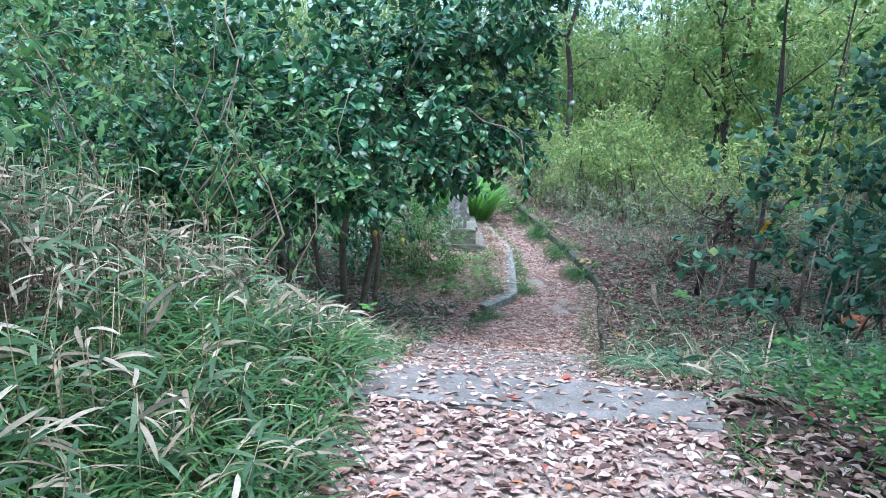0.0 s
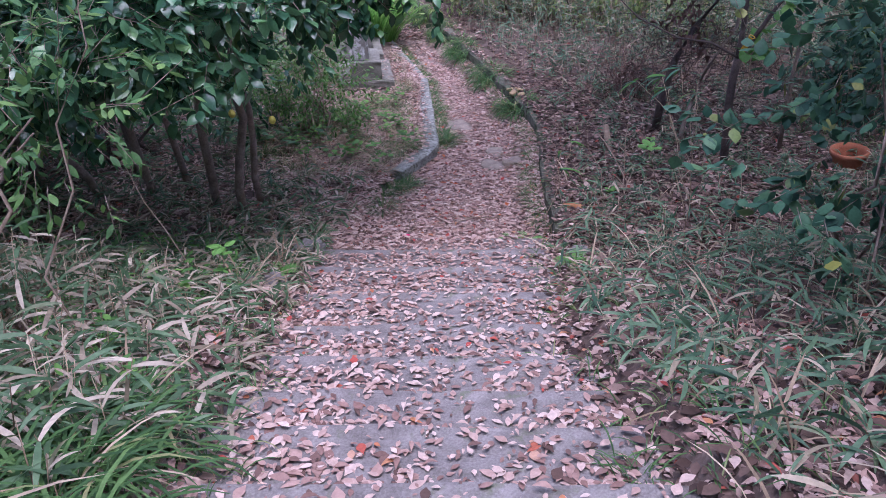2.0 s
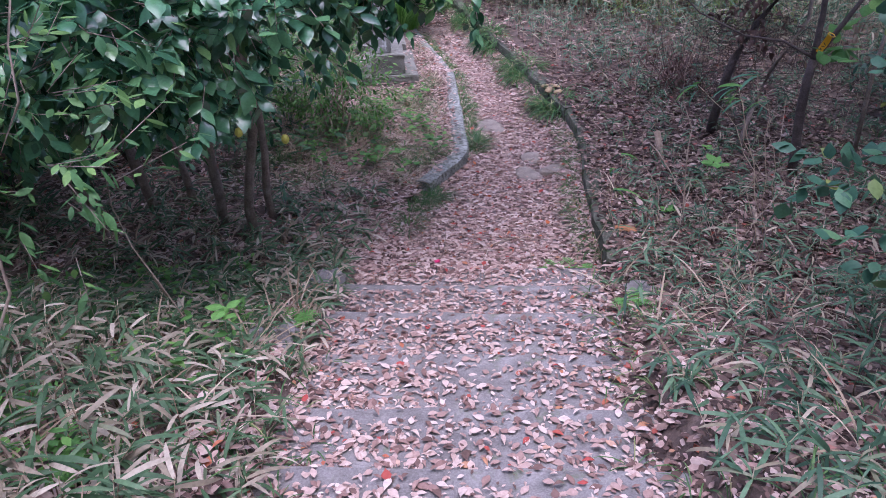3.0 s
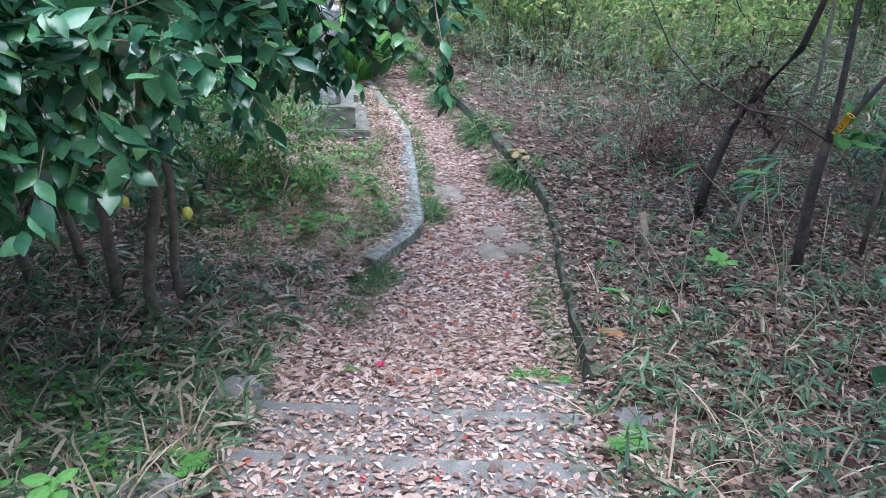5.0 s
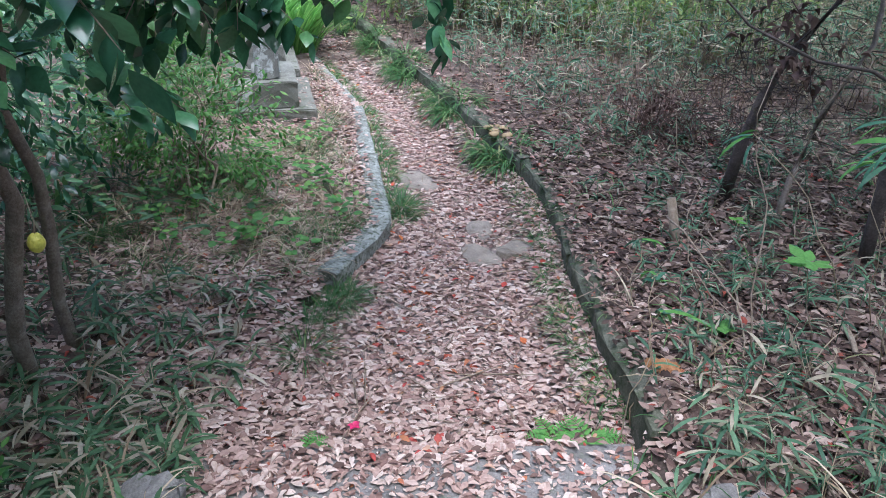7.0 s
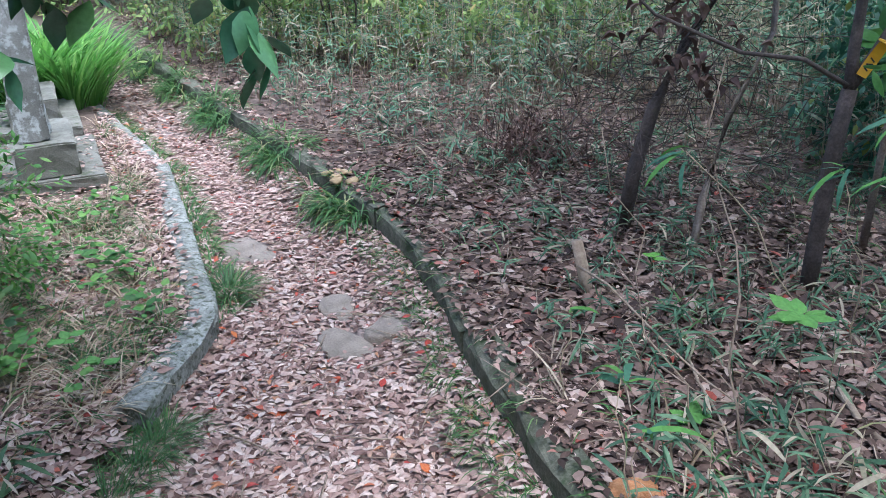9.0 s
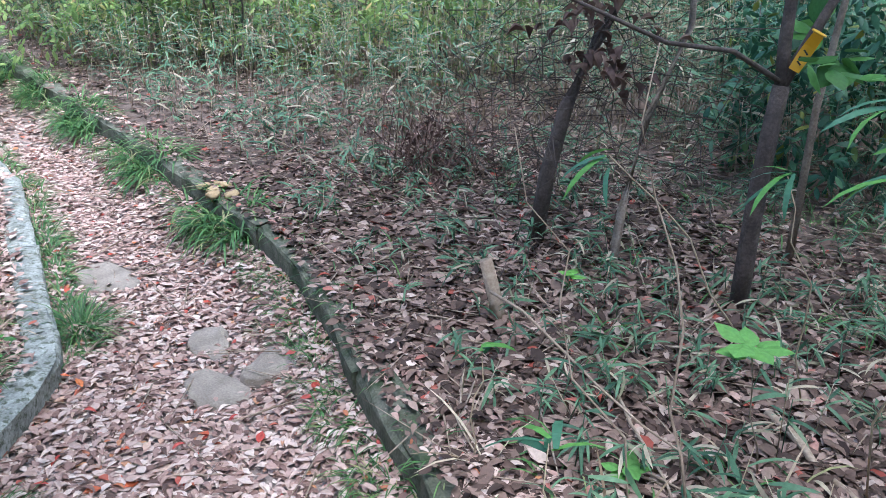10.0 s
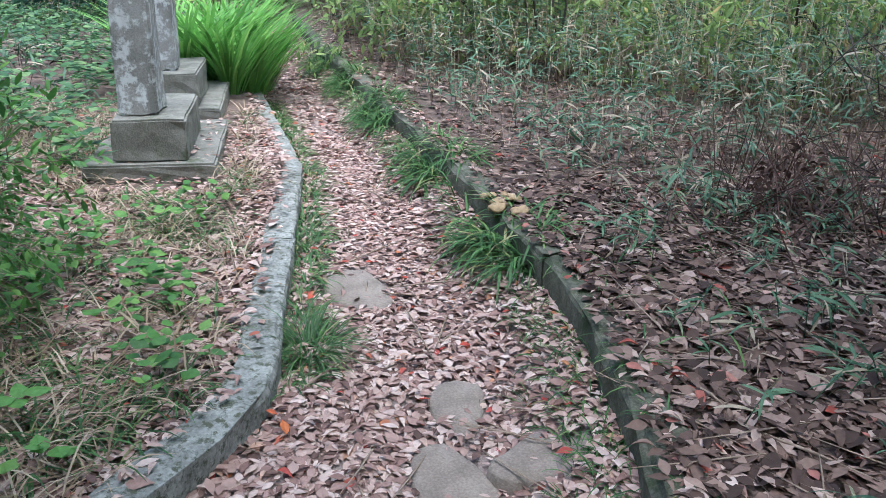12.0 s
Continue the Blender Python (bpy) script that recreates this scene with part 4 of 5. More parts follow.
grass_clump(1.23, 10.5, 0.25, 300, M_GRASS, "thick dark tuft of fine grass beside the kerb", 0.07, FINE, 1.1)
for gx_, gy_ in ((0.44, 8.98), (0.55, 9.1), (0.64, 9.22), (0.40, 8.72), (0.70, 9.30), (0.56, 9.3)):
    grass_clump(gx_, gy_, 0.19, 150, M_GRASS, "tuft of green grass at the end of the kerb", 0.09, FINE, 0.8)
for gx_, gy_ in ((0.72, 15.1), (0.88, 15.5), (0.5, 15.5), (0.95, 16.1), (0.35, 15.1), (0.7, 16.4), (0.15, 15.6), (0.6, 15.9)):
    grass_clump(gx_, gy_, 1.0, 140, M_BRIGHT, "tall bright green grass clump by the path", 0.14, blade_shape(0.015, 0.9, 6), 0.35)
for gx_, gy_ in ((1.95, 9.95), (1.88, 9.4), (1.72, 8.6)):
    grass_clump(gx_, gy_, 0.12, 50, M_GRASS, "small grass tuft on the path edge", 0.06, FINE, 0.9)


def sprout(x, y, h, per, size, mat, template, label, lean=(0, 0)):
    s = tagged(new("seedling"), label, "plant", "seedlings")
    z = float(height(x, y))
    limb("stem", wander((x, y, z - 0.02), (x + lean[0], y + lean[1], z + h), 5, 0.03), 0.004, 0.002, M_TWIG, s, sides=4)
    a = np.linspace(0, 2 * np.pi, per, endpoint=False) + rng.uniform(0, 1)
    axis = np.stack([np.cos(a), np.sin(a), rng.uniform(-0.15, 0.3, per)], 1)
    place = np.tile([[x + lean[0], y + lean[1], z + h]], (per, 1)) + rng.normal(0, 0.012, (per, 3))
    for i in range(per):
        g = spread(template, frames_of(axis[i:i + 1], np.array([[0, 0, 1.0]])), np.array([size * rng.uniform(0.75, 1.2)]), place[i:i + 1])
        o = new("leaf", mesh_of("leaf", *g, mat))
        o.parent = s


sprout(2.75, 7.93, 0.50, 7, 0.096, M_SEED, HEART, "bright green seedling with broad leaves", (-0.16, 0.0))
sprout(2.35, 8.12, 0.06, 5, 0.072, M_SEED, HEART, "small green seedling low in dead leaves")
sprout(3.1, 9.2, 0.1, 4, 0.08, M_BRIGHT, HEART, "small green seedling near a stump")
sprout(-0.55, 5.9, 0.3, 5, 0.088, M_SEED, HEART, "bright green broad-leaved seedling beside the stairs")
sprout(-1.15, 4.6, 0.35, 7, 0.09, M_BRIGHT, OVAL, "bright green seedling in bamboo grass")
sprout(0.40, 9.95, 0.12, 4, 0.088, M_SEED, HEART, "pale green heart-leaved plant inside the kerb")
sprout(0.52, 9.75, 0.08, 4, 0.072, M_SEED, HEART, "pale green heart-leaved plant inside the kerb")
FERN = leaf_shape([0.1, 0.09, 0.05], 0.0, 0.05)


def fern(x, y, fronds, size, lean=0.7):
    s = tagged(new("fern"), "light green fern with arching fronds beside the stairs", "fern", "ferns")
    for i in range(fronds):
        a = rng.uniform(0, 2 * math.pi)
        z = float(height(x, y))
        k = np.linspace(0, 1, 9)
        rib = np.stack([x + math.cos(a) * size * k * lean, y + math.sin(a) * size * k * lean, z + size * (0.6 * k - 0.45 * k * k) + 0.02], 1)
        pl = np.repeat(rib[1:], 2, 0)
        d = np.array([math.cos(a), math.sin(a), 0])
        side = np.array([-math.sin(a), math.cos(a), 0])
        axis = np.array([d * 0.4 + side * (1 if j % 2 else -1) for j in range(len(pl))])
        sz = size * 0.32 * np.repeat(1 - 0.85 * k[1:] ** 1.5, 2)
        g = spread(FERN, frames_of(axis, np.tile([[0, 0, 1.0]], (len(pl), 1))), np.stack([sz, sz * 1.6, sz], 1), pl)
        o = new("frond", mesh_of("frond", *merged([g, tube(rib, np.full(9, 0.0015), 3)]), M_SEED))
        o.parent = s


for fx, fy, fs in ((1.55, 7.75, 0.22), (1.42, 7.83, 0.18), (0.35, 7.95, 0.16), (-0.9, 4.9, 0.28), (-1.2, 5.3, 0.28), (1.62, 6.75, 0.2), (-0.35, 6.6, 0.2)):
    fern(fx, fy, 6, fs)



def bamboo_sprig(base, tip, leaves, size=0.2):
    """One cane with a fan of separate blades at its tip."""
    s = tagged(new("bamboo_sprig"), "thin bamboo cane with a fan of pointed green leaves", "bamboo", "bamboo sprigs")
    foot = (base[0], base[1], float(height(base[0], base[1])) - 0.02)
    limb("cane", wander(foot, tip, 7, 0.04, 0.1), 0.004, 0.002, M_STRAW, s, sides=4)
    out = np.array(tip) - np.array(foot)
    out[2] = 0.1
    for i in range(leaves):
        a = math.atan2(out[1], out[0]) + (i - (leaves - 1) / 2) * 1.1 / leaves * 2 + rng.normal(0, 0.15)
        axis = np.array([[math.cos(a), math.sin(a), rng.uniform(-0.15, 0.35)]])
        g = spread(BLADE, frames_of(axis, np.array([[0, 0, 1.0]]) + rng.normal(0, 0.3, (1, 3))), np.array([size * rng.uniform(0.7, 1.15)]), np.array([tip]) + rng.normal(0, 0.012, (1, 3)))
        o = new("leaf", mesh_of("leaf", *g, M_BLUE if i % 3 else M_HERB))
        o.parent = s


for base, tip, n in [((3.21, 8.34, -0.55), (2.7, 8.64, -0.22), 5), ((3.19, 8.07, -0.38), (3.04, 8.2, -0.23), 5), ((2.9, 7.67, -0.14), (2.7, 7.74, 0.11), 5), ((1.75, 7.75, -0.63), (1.83, 7.89, -0.57), 6), ((1.63, 7.66, -0.65), (1.78, 7.72, -0.63), 5), ((2.03, 8.44, -0.83), (2.09, 8.49, -0.7), 5), ((2.65, 7.25, -0.9), (2.42, 7.42, 0.14), 7), ((2.75, 7.45, -0.9), (2.55, 7.6, 0.0), 6)]:
    bamboo_sprig(base, tip, n)

# thin bare stems that arch up from the bamboo grass
for (ax, ay), (bx, by, bz), r in (((-1.0, 4.4), (-1.35, 4.9, 2.2), 0.009), ((-1.3, 4.6), (-1.5, 4.7, 2.3), 0.006), ((-1.35, 4.6), (-1.75, 4.9, 2.0), 0.006), ((-0.95, 4.45), (-0.6, 4.9, 1.5), 0.006),
                              ((-1.6, 3.4), (-2.4, 3.3, 1.9), 0.006), ((-0.8, 6.1), (-1.3, 6.8, 0.6), 0.005), ((2.4, 7.9), (2.5, 8.3, 0.2), 0.005), ((2.25, 7.95), (2.1, 8.4, 0.0), 0.004),
                              ((3.0, 7.3), (3.3, 7.6, -0.1), 0.004), ((2.2, 6.5), (2.5, 7.0, 0.2), 0.004)):
    s = tagged(new("bare_stem"), "thin bare brown stem rising from undergrowth", "stem", "bare stems")
    limb("wood", wander((ax, ay, float(height(ax, ay)) - 0.03), (bx, by, bz), 8, 0.05), r, r * 0.4, M_TWIG, s, sides=5)


# ---- woods around ----
def wood_tree(seed, tall, spread_, count, mat):
    global rng
    rng = np.random.default_rng(seed)
    t = tagged(new("woodland_tree"), "woodland tree with a thin trunk and loose green crown", "tree", "trees of the surrounding woods")
    top = (rng.uniform(-0.6, 0.6), rng.uniform(-0.6, 0.6), tall)
    pts = wander((0, 0, -0.2), top, 10, 0.02)
    limb("trunk", pts, 0.05 + 0.006 * tall, 0.025, M_BARK_DARK, t)
    ends = []
    for k in range(9):
        a = pts[rng.integers(3, 10)]
        yaw = rng.uniform(0, 2 * np.pi)
        e = a + np.array([np.cos(yaw) * spread_ * rng.uniform(0.5, 1), np.sin(yaw) * spread_ * rng.uniform(0.5, 1), rng.uniform(0.3, 1.6)])
        limb("limb", wander(a, e, 6, 0.05), 0.035, 0.01, M_BARK_DARK, t, sides=5)
        ends += [e, (a + e) / 2]
    blobs = [(*e, rng.uniform(0.6, 1.1), rng.uniform(0.6, 1.1), rng.uniform(0.4, 0.8)) for e in ends]
    tp, dr = crown_points(blobs, count)
    stuff("crown", [leafy(tp, dr, 9, 0.45, OVAL, 0.17, 0.3)], mat, "", "", t)
    return t


protos = [wood_tree(11, 7.5, 2.0, 650, M_WOODS), wood_tree(12, 6.0, 1.7, 600, M_WOODS), wood_tree(13, 9.0, 2.3, 600, M_WOODS), wood_tree(14, 4.2, 1.3, 520, M_WOODS)]
rng = np.random.default_rng(99)
# The last four are added out of view to shade landing and right bank.
spots = [(6.5, 18), (9.5, 15.5), (3.6, 22), (10, 20), (6.2, 23), (11, 13), (10.5, 8), (7.5, 6), (9.5, 4), (1.2, 27), (3.5, 29), (-1.5, 24), (-6, 20), (-7, 15), (-9, 11), (10, 12),
         (-7, 8), (-6.5, 5), (-7.5, 2), (-6, -2), (-3, -6), (1, -8), (5, -6), (8, -2), (8.5, 1.5), (14, 18), (12, 24), (16, 10), (8, 29), (-8, 26), (-12, 16), (-12, 6), (14, 3), (0, 33), (5, 35), (11, 33),
         (-5, 32), (18, 25), (-14, 25), (6.5, 18.5), (9.0, 13.0), (2.8, 25), (2.9, -1.8), (-2.4, -2.4), (4.7, 0.8), (4.7, 4.2)]
for k, (px, py) in enumerate(spots):
    src = protos[k % 4]
    m = pose(px, py, float(height(px, py)), 0, 0, rng.uniform(0, 360))
    if k < 4:
        src.matrix_basis = m
    else:
        src_m = copy_thing(src, m)
        s = rng.uniform(0.85, 1.2)
        src_m.scale = (s, s, s)


def thicket(seed, size, count, mat):
    global rng
    rng = np.random.default_rng(seed)
    b = tagged(new("bush"), "dense leafy bush at the edge of the woods", "bush", "bushes of the woods")
    for i in range(7):
        limb("stem", wander((rng.normal(0, 0.2), rng.normal(0, 0.2), -0.1), (rng.uniform(-0.8, 0.8) * size, rng.uniform(-0.8, 0.8) * size, rng.uniform(0.6, 1.3) * size), 6, 0.06), 0.02, 0.006, M_BARK_DARK, b, sides=5)
    blobs = [(rng.uniform(-0.7, 0.7) * size, rng.uniform(-0.7, 0.7) * size, rng.uniform(0.3, 1.2) * size, 0.55 * size, 0.55 * size, 0.45 * size) for _ in range(7)]
    tp, dr = crown_points(blobs, count)
    stuff("crown", [leafy(tp, dr, 8, 0.3, OVAL, 0.11, 0.3)], mat, "", "", b)
    return b


bushes = [thicket(21, 1.3, 520, M_WOODS), thicket(22, 1.1, 480, M_BLUE), thicket(23, 1.5, 560, M_CAMELLIA)]
rng = np.random.default_rng(5)
bspots = [(6.0, 14.2), (6.6, 7.2), (-3.6, 7.2), (7.2, 16.5), (5.0, 19.5), (4.0, 15.5), (3.4, 24), (8.6, 12.5), (-3.4, 9.9), (0.6, 24.5), (6.6, 9.6), (-4.2, 6.0), (9, 15), (5.2, 4.2), (-2.2, 10.2), (-3.3, 9.7), (10, 18), (4.6, 2.6), (-4.4, 4.0),
          (2.2, 29), (2.9, 19), (7, 20.5), (3.4, 17), (-5, 8.5), (6.5, 26), (-1.4, 21), (11, 21), (5, -1.5), (-4, 0.5), (0.5, -6), (8.5, 7.6), (12, 15.5), (-6, 19)]
for k, (px, py) in enumerate(bspots):
    m = pose(px, py, float(height(px, py)), 0, 0, rng.uniform(0, 360))
    if k < 3:
        bushes[k].matrix_basis = m
    else:
        copy_thing(bushes[0 if py > 13 and px > 0 else k % 3], m)

for k in range(34):
    px, py = -16 + k * 1.05 + rng.uniform(-0.5, 0.5), 27 + 5 * rng.uniform(0, 1) + (k % 3) * 2.5
    far = copy_thing(bushes[k % 3], pose(px, py, float(height(px, py)), 0, 0, rng.uniform(0, 360)))
    far.scale = (2.0, 2.0, 2.7)

# ---- undergrowth and dead leaves of the wider woods ----
xu, yu = pick(4500, -28, 30, -14, 48, lambda x, y: np.where((x > -5.5) & (x < 7) & (y > -3) & (y < 20), 0, 1) * (0.4 + 0.6 * patchy(x, y, 0.35)))
stuff("undergrowth", [herbs(xu, yu, 0.7, 8, OVAL, 0.22)], M_WOODS, "knee-high green undergrowth of the surrounding woods", "undergrowth")

# ---- fallen leaves ----
LEAVES = [leaf_shape([0.17, 0.25, 0.22, 0.10], 0.10, 0.05), leaf_shape([0.12, 0.20, 0.22, 0.15], -0.08, 0.09, 0.35), leaf_shape([0.23, 0.30, 0.22, 0.09], 0.05, 0.02, -0.3), leaf_shape([0.10, 0.17, 0.15, 0.08], 0.35, 0.15)]


PLAIN = [leaf_shape([0.22, 0.24], 0.08, 0.05), leaf_shape([0.17, 0.22], -0.08, 0.1, 0.3), leaf_shape([0.28, 0.24], 0.05, 0.03, -0.3), leaf_shape([0.13, 0.15], 0.3, 0.15)]


def litter(x, y, size=0.048, lift=0.004, shapes_=LEAVES, tilt=0.2):
    pieces = []
    kind = rng.integers(0, 4, len(x))
    for k in range(4):
        s = kind == k
        n = int(s.sum())
        a = rand_yaw(n)
        axis = np.stack([np.cos(a), np.sin(a), rng.normal(0, 0.45 * tilt, n)], 1)
        up = np.stack([rng.normal(0, tilt, n), rng.normal(0, tilt, n), np.ones(n)], 1)
        pieces.append(spread(shapes_[k], frames_of(axis, up), size * rng.uniform(0.5, 1.35, n) ** 1.15, drop(x[s], y[s], 0) + np.stack([0 * a, 0 * a, rng.uniform(0, 0.012, n) + lift], 1)))
    return pieces


FLAT = ((1.46, 11.05, 0.16, 0.24, 8), (1.70, 10.05, 0.11, 0.17, -5), (1.60, 9.66, 0.13, 0.17, 20), (1.87, 9.68, 0.15, 0.12, 10))


def off_stones(x, y):
    k = np.ones(np.shape(x))
    for sx, sy, rx, ry, _ in FLAT:
        k = np.where(((x - sx) / rx) ** 2 + ((y - sy) / ry) ** 2 < 0.9, 0.1, k)
    return k


def worn(x, y):
    """Treads are swept barer along their middle and right."""
    q = stair_y(x, y)
    mid, half = stair_mid(q)
    u = (x - mid) / half
    on_ = (np.abs(u) < 1) & (q > 3.24) & (q < 7.8)
    nose = np.min(np.abs(q[:, None] - NOSE_Y[None] + 0.04), 1) < 0.055
    bare = np.where(on_, 1 - 0.55 * np.exp(-((u - 0.25) / 0.4) ** 2) * smooth(-q, -7.2, -5.6), 1)
    bare = np.where((q > 2.8) & (q < 3.24), 0.3, bare)
    return np.where(on_ & nose, np.where(q > 6.2, 0.14, 0.28), bare)


xa, ya = pick(19000, -0.9, 1.7, -0.8, 3.3, lambda x, y: np.where(np.abs(x - 0.34) < 0.78, 0.8, 0.5) * worn(x, y))
xb, yb = pick(25000, -0.5, 1.9, 3.0, 7.9, lambda x, y: np.where(clear(x, y) > 0, 0.3, 0.66) * worn(x, y))
xc, yc = pick(60000, -0.5, 2.2, 7.6, 14.0, lambda x, y: np.where(clear(x, y) > 0, 0.6, 0.85) * np.where((np.abs(x - 0.47) < 0.36) & (y > 12.2), 0.25, 1) * off_stones(x, y))
stuff("leaf_litter", litter(np.concatenate([xa, xc]), np.concatenate([ya, yc]), 0.05, 0.004, LEAVES, 0.14) + litter(xb, yb, 0.046, 0.002, LEAVES, 0.1), M_LITTER, "pinkish brown dead leaves covering stairs and path", "leaf litter")
path_ = tagged(new("path"), "trodden earth path strewn with dead leaves", "path", kind="structure")


def earth_strip(y0, y1, left, right, rows, cols):
    """A sheet of trodden earth that follows the ground between two edges."""
    yy = np.linspace(y0, y1, rows)[:, None] + np.zeros((1, cols))
    lo, hi = left(yy[:, :1]), right(yy[:, :1])
    xx = lo + (hi - lo) * np.linspace(0, 1, cols)[None]
    i = np.arange(rows * cols).reshape(rows, cols)
    q = np.stack([i[:-1, :-1], i[:-1, 1:], i[1:, 1:], i[1:, :-1]], -1).reshape(-1, 4)
    z = height(xx, yy) - 0.004 + 0.003 * lumps(xx, yy, 9.0)
    ob = new("trodden_earth", mesh_of("trodden_earth", np.stack([xx, yy, z], -1).reshape(-1, 3), [q], M_EARTH, True))
    ob.parent = path_


earth_strip(-0.8, 2.86, lambda y: -0.42 + 0.06 * np.sin(y * 3), lambda y: 1.12 + 0.07 * np.sin(y * 4 + 1), 60, 20)
earth_strip(7.95, 9.35, lambda y: 0.42 + 0.05 * np.sin(y * 5), lambda y: np.interp(y, WY, WX) - 0.02, 30, 24)
earth_strip(9.35, 16.0, lambda y: np.interp(y, CY, CX) + 0.01, lambda y: np.interp(y, WY, WX) - 0.02, 130, 24)
# crumbled leaves and scraps that fill the gaps
xp, yp = pick(60000, -0.5, 2.2, -0.5, 13.5, lambda x, y: np.where(clear(x, y) > 0, 0.15, 0.62) * np.where(y < 7.6, 0.75, 1) * off_stones(x, y) * worn(x, y))
stuff("leaf_crumbs", litter(xp, yp, 0.023, 0.0, PLAIN, 0.08), M_LITTER, "crumbled dead leaves trodden into stairs and path", "leaf litter")
xp, yp = pick(26000, 1.0, 5.5, 1.5, 7.7, lambda x, y: clear(x, y, -0.1) * 0.8)
stuff("leaf_litter", litter(xp, yp, 0.056, 0.004, PLAIN, 0.3), M_LITTER_BROWN_SHADED, "brown dead leaves under bamboo grass beside the stairs", "leaf litter")
xp, yp = pick(42000, -3.2, 0.5, 3.0, 13.0, lambda x, y: clear(x, y, -0.08) * np.where((np.abs(x - 0.47) < 0.38) & (y > 12.1), 0, 0.8))
stuff("leaf_litter", litter(xp, yp, 0.052, 0.004, PLAIN, 0.3), M_LITTER, "reddish brown dead leaves below the evergreen tree", "leaf litter")
xd, yd = pick(26000, 1.8, 4.6, 6.5, 11.8, lambda x, y: np.where(x > np.interp(y, WY, WX) + 0.075, 0.95, 0))
stuff("leaf_litter", litter(xd, yd, 0.066, 0.008, PLAIN, 0.35), M_LITTER_BROWN_SHADED, "curled brown dead leaves thick on the bank", "leaf litter")
xd, yd = pick(30000, 1.8, 7.0, 6.0, 13.5, lambda x, y: np.where(x > np.interp(y, WY, WX) + 0.075, 0.78, 0) * smooth(-x, -7, -4.5))
stuff("leaf_litter", litter(xd, yd, 0.058, 0.006, LEAVES, 0.3), M_LITTER_BROWN_SHADED, "brown dead leaves covering the bank", "leaf litter")
xe, ye = pick(9000, 0.9, 2.2, 14.0, 22.0, lambda x, y: np.where((x > 0.9) & (x < np.interp(y, WY, WX)), 0.9, 0.2))
xf, yf = pick(5000, -4.0, 0.3, 2.0, 13.0, lambda x, y: clear(x, y) * 0.8)
stuff("leaf_litter", litter(np.concatenate([xe, xf]), np.concatenate([ye, yf]), 0.056), M_LITTER, "dead leaves along the far path and below the tree", "leaf litter")
xe, ye = pick(12000, 1.9, 6.5, 13.4, 24.0, lambda x, y: np.where(x > np.interp(y, WY, WX) + 0.08, 0.7, 0))
stuff("leaf_litter", litter(xe, ye, 0.08), M_LITTER_BROWN_SHADED, "dead leaves below the thicket", "leaf litter")
ty = rng.uniform(7.6, 15, 620)
tw = litter(np.interp(ty, WY, WX) + rng.uniform(0.09, 0.2, 620), ty, 0.05)
stuff("leaf_litter", [(v - np.array([0.075, 0, -0.036]), f) for v, f in tw], M_LITTER_BROWN_SHADED, "dead leaves lying along the wall top", "leaf litter")
tk = rng.uniform(9.5, 14.5, 130)
kx = np.interp(tk, CY, CX) - 0.145 - 0.1 * rng.uniform(0, 1, 130) ** 1.4
kp = litter(kx, tk, 0.06)
stuff("leaf_litter", [(v + np.array([0.07, 0, 0.034]), f) for v, f in kp], M_LITTER, "dead leaves lying along the kerb", "leaf litter")
xw, yw = pick(16000, -12, 14, -8, 30, lambda x, y: np.where((x > -1.0) & (x < 6.0) & (y > -0.8) & (y < 14), 0, 0.9))
stuff("leaf_litter", litter(xw, yw, 0.12), M_LITTER_BROWN_SHADED, "brown dead leaves on the floor of the woods", "leaf litter")
# heap of dead brush, and leaves on the grave slab
n = 230
a, r = rand_yaw(n), rng.uniform(0, 1, n) ** 0.6
hp = np.stack([3.56 + 0.25 * r * np.cos(a), 11.05 + 0.22 * r * np.sin(a), np.zeros(n)], 1)
hp[:, 2] = height(hp[:, 0], hp[:, 1]) + 0.42 * (1 - r * r) * rng.uniform(0.1, 1, n) + 0.02
ax = rng.normal(0, 1, (n, 3)) * [[1, 1, 0.5]]
heap_leaves = spread(CURLED, frames_of(ax, np.tile([[0.1, 0.2, 1.0]], (n, 1))), rng.uniform(0.03, 0.075, n), hp)
sp = np.stack([3.56 + rng.normal(0, 0.3, 130), 11.05 + rng.normal(0, 0.25, 130), np.zeros(130)], 1)
sp[:, 2] = height(sp[:, 0], sp[:, 1])
heap_twigs = twigs(sp, rng.normal(0, 0.5, (130, 3)) * [[1, 1, 0.5]] + [[0, 0, 0.7]], 0.5, 0.004)
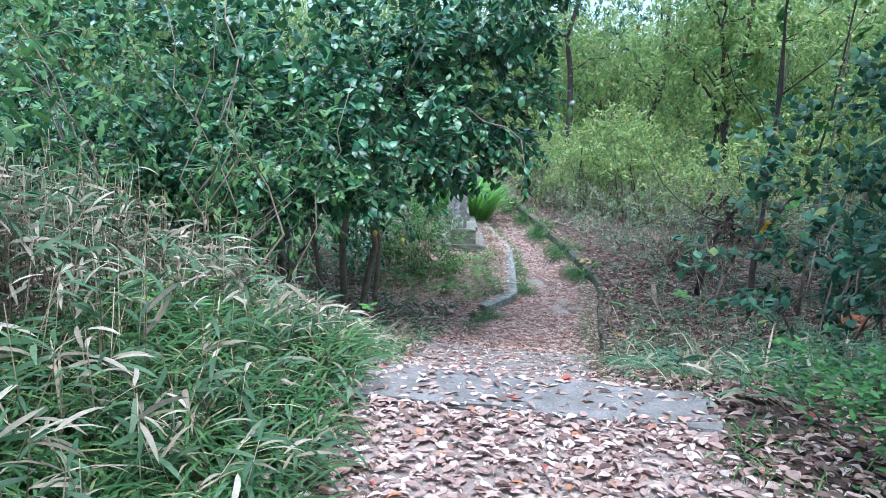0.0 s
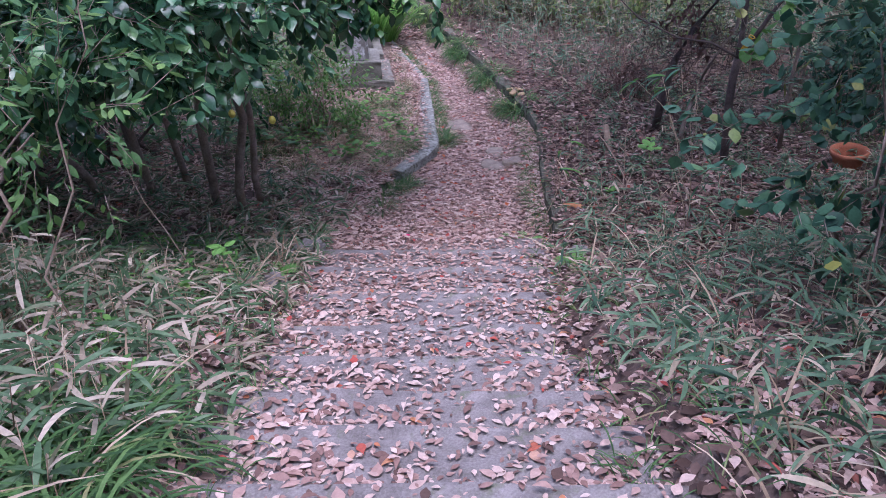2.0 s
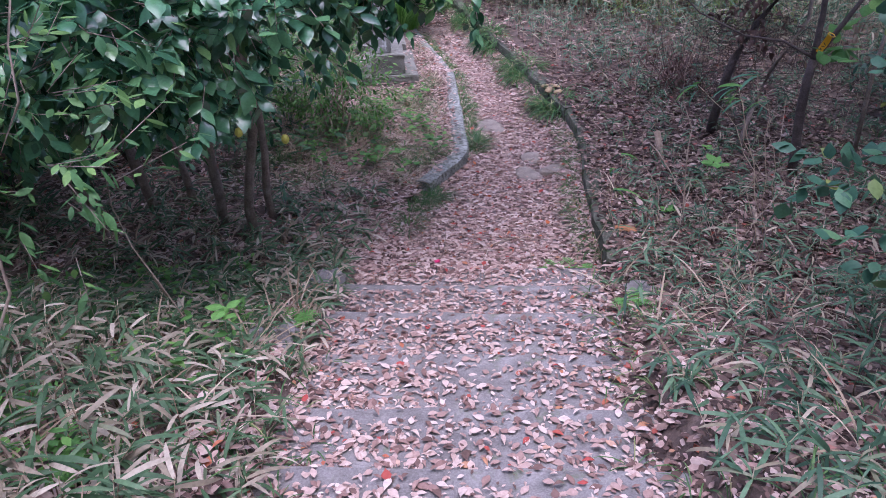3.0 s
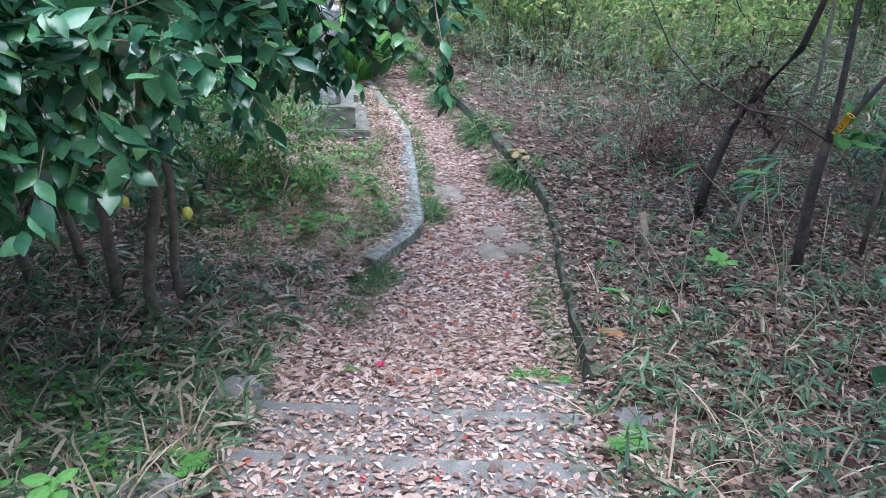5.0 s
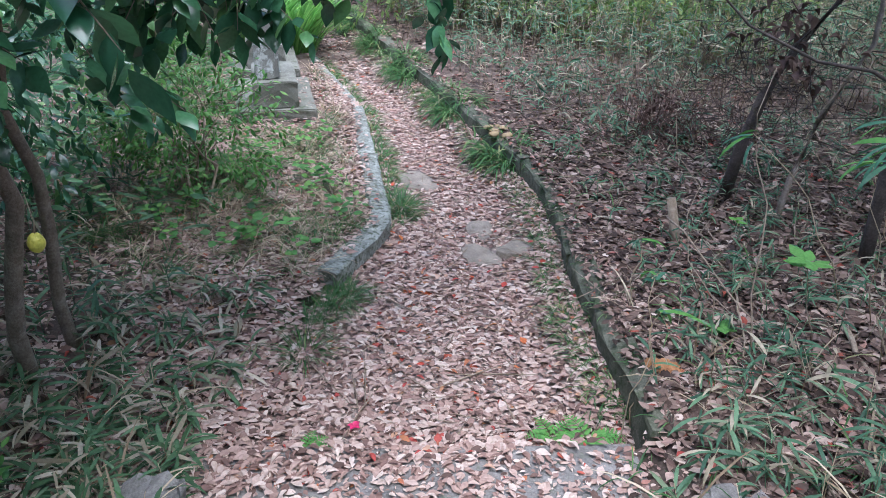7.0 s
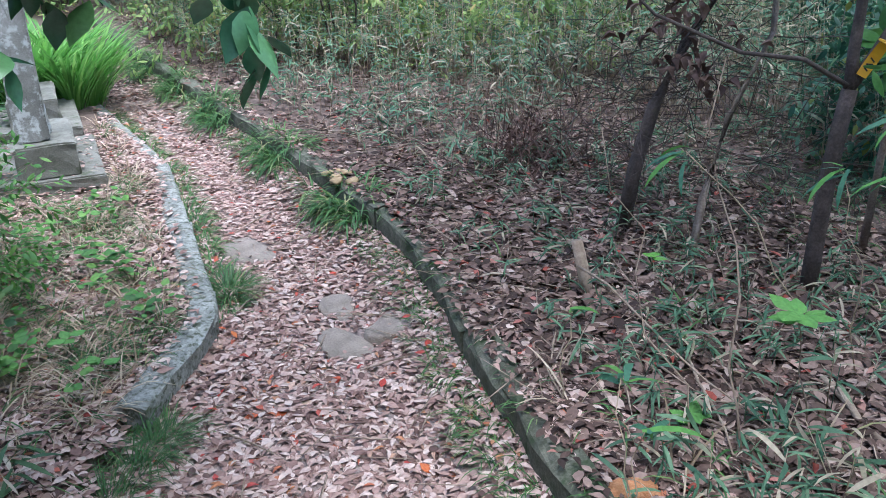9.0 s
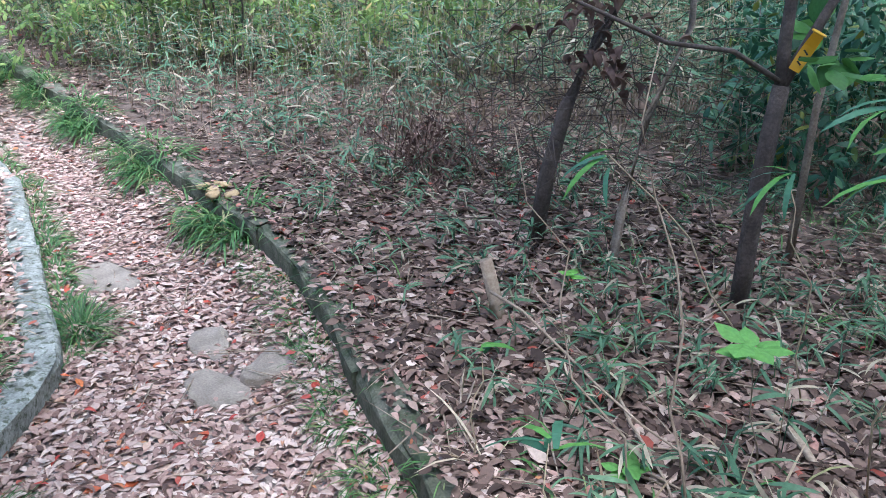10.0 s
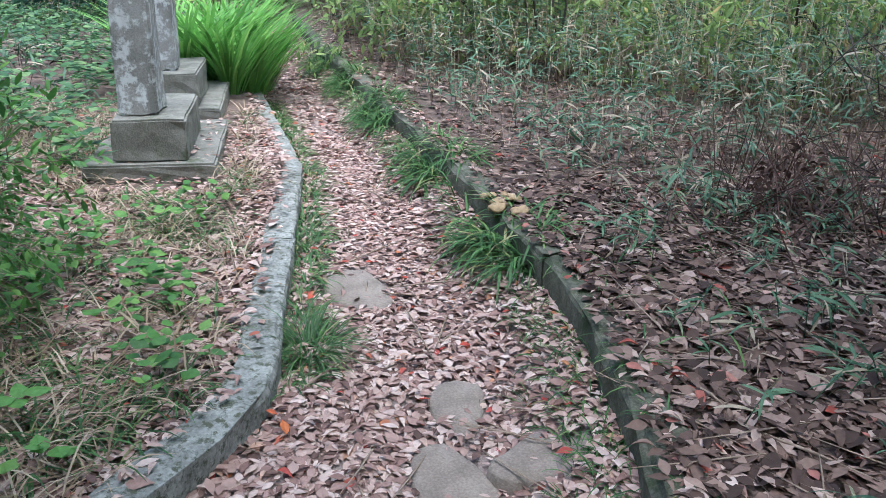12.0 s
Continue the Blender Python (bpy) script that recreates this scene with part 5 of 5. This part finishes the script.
brush = tagged(new("brush_heap", mesh_of("brush_heap", *merged([heap_leaves, heap_twigs]), M_DEAD)), "dark tangle of dead leaves and bare twigs", "brush heap", kind="stuff")
gl = litter(rng.uniform(0.10, 0.76, 150), rng.uniform(12.36, 13.5, 150), 0.05)
off_ = 0.075
stuff("leaf_litter", [(v + np.array([0, 0, off_]), f) for v, f in gl], M_LITTER, "dead leaves on the base of a gravestone", "leaf litter")
# needles and sticks in the litter
xs, ys = pick(1500, 1.9, 6, 6.0, 13, lambda x, y: np.where(x > np.interp(y, WY, WX) + 0.12, 0.8, 0))
xs2, ys2 = pick(260, 0.4, 2.0, 7.8, 14, lambda x, y: 0.6 + 0 * x)
xs, ys = np.concatenate([xs, xs2]), np.concatenate([ys, ys2])
a = rand_yaw(len(xs))
axis = np.stack([np.cos(a), np.sin(a), rng.normal(0, 0.12, len(xs))], 1)
ln = rng.uniform(0.05, 0.32, len(xs))
stuff("sticks", [spread(tube([(0, 0, 0), (0.5, 2.5, 1.5), (1, 0, 0)], [1, 0.9, 0.5], 4), frames_of(axis, np.tile([[0, 0, 1.0]], (len(xs), 1))), np.stack([ln, np.full(len(xs), 0.0025), np.full(len(xs), 0.0025)], 1), drop(xs, ys, 0.022))],
      M_TWIG, "dry sticks and stalks among dead leaves", "sticks")

# single leaves nearest the walker
shapes = [mesh_of("leaf", v, f, M_LEAF1) for v, f in LEAVES]
reds = [mesh_of("red_leaf", v, f, M_RED) for v, f in LEAVES]
for k in range(290):
    x, y = rng.uniform(0.75, 2.0), rng.uniform(8.4, 11.6)
    if y > 9.2 and x < np.interp(y, CY, CX) + 0.03 or x > np.interp(y, WY, WX) - 0.05 or off_stones(x, y) < 0.5 and k % 5:
        continue
    red = k % 12 == 0
    ob = new("red_leaf" if red else "leaf", (reds if red else shapes)[k % 4])
    ob.parent = path_
    s = rng.uniform(0.04, 0.07)
    ob.matrix_basis = pose(x, y, float(height(x, y)) + rng.uniform(0.014, 0.028), rng.normal(0, 14), rng.normal(0, 10), rng.uniform(0, 360)) @ Matrix.Diagonal((s, s, s, 1))
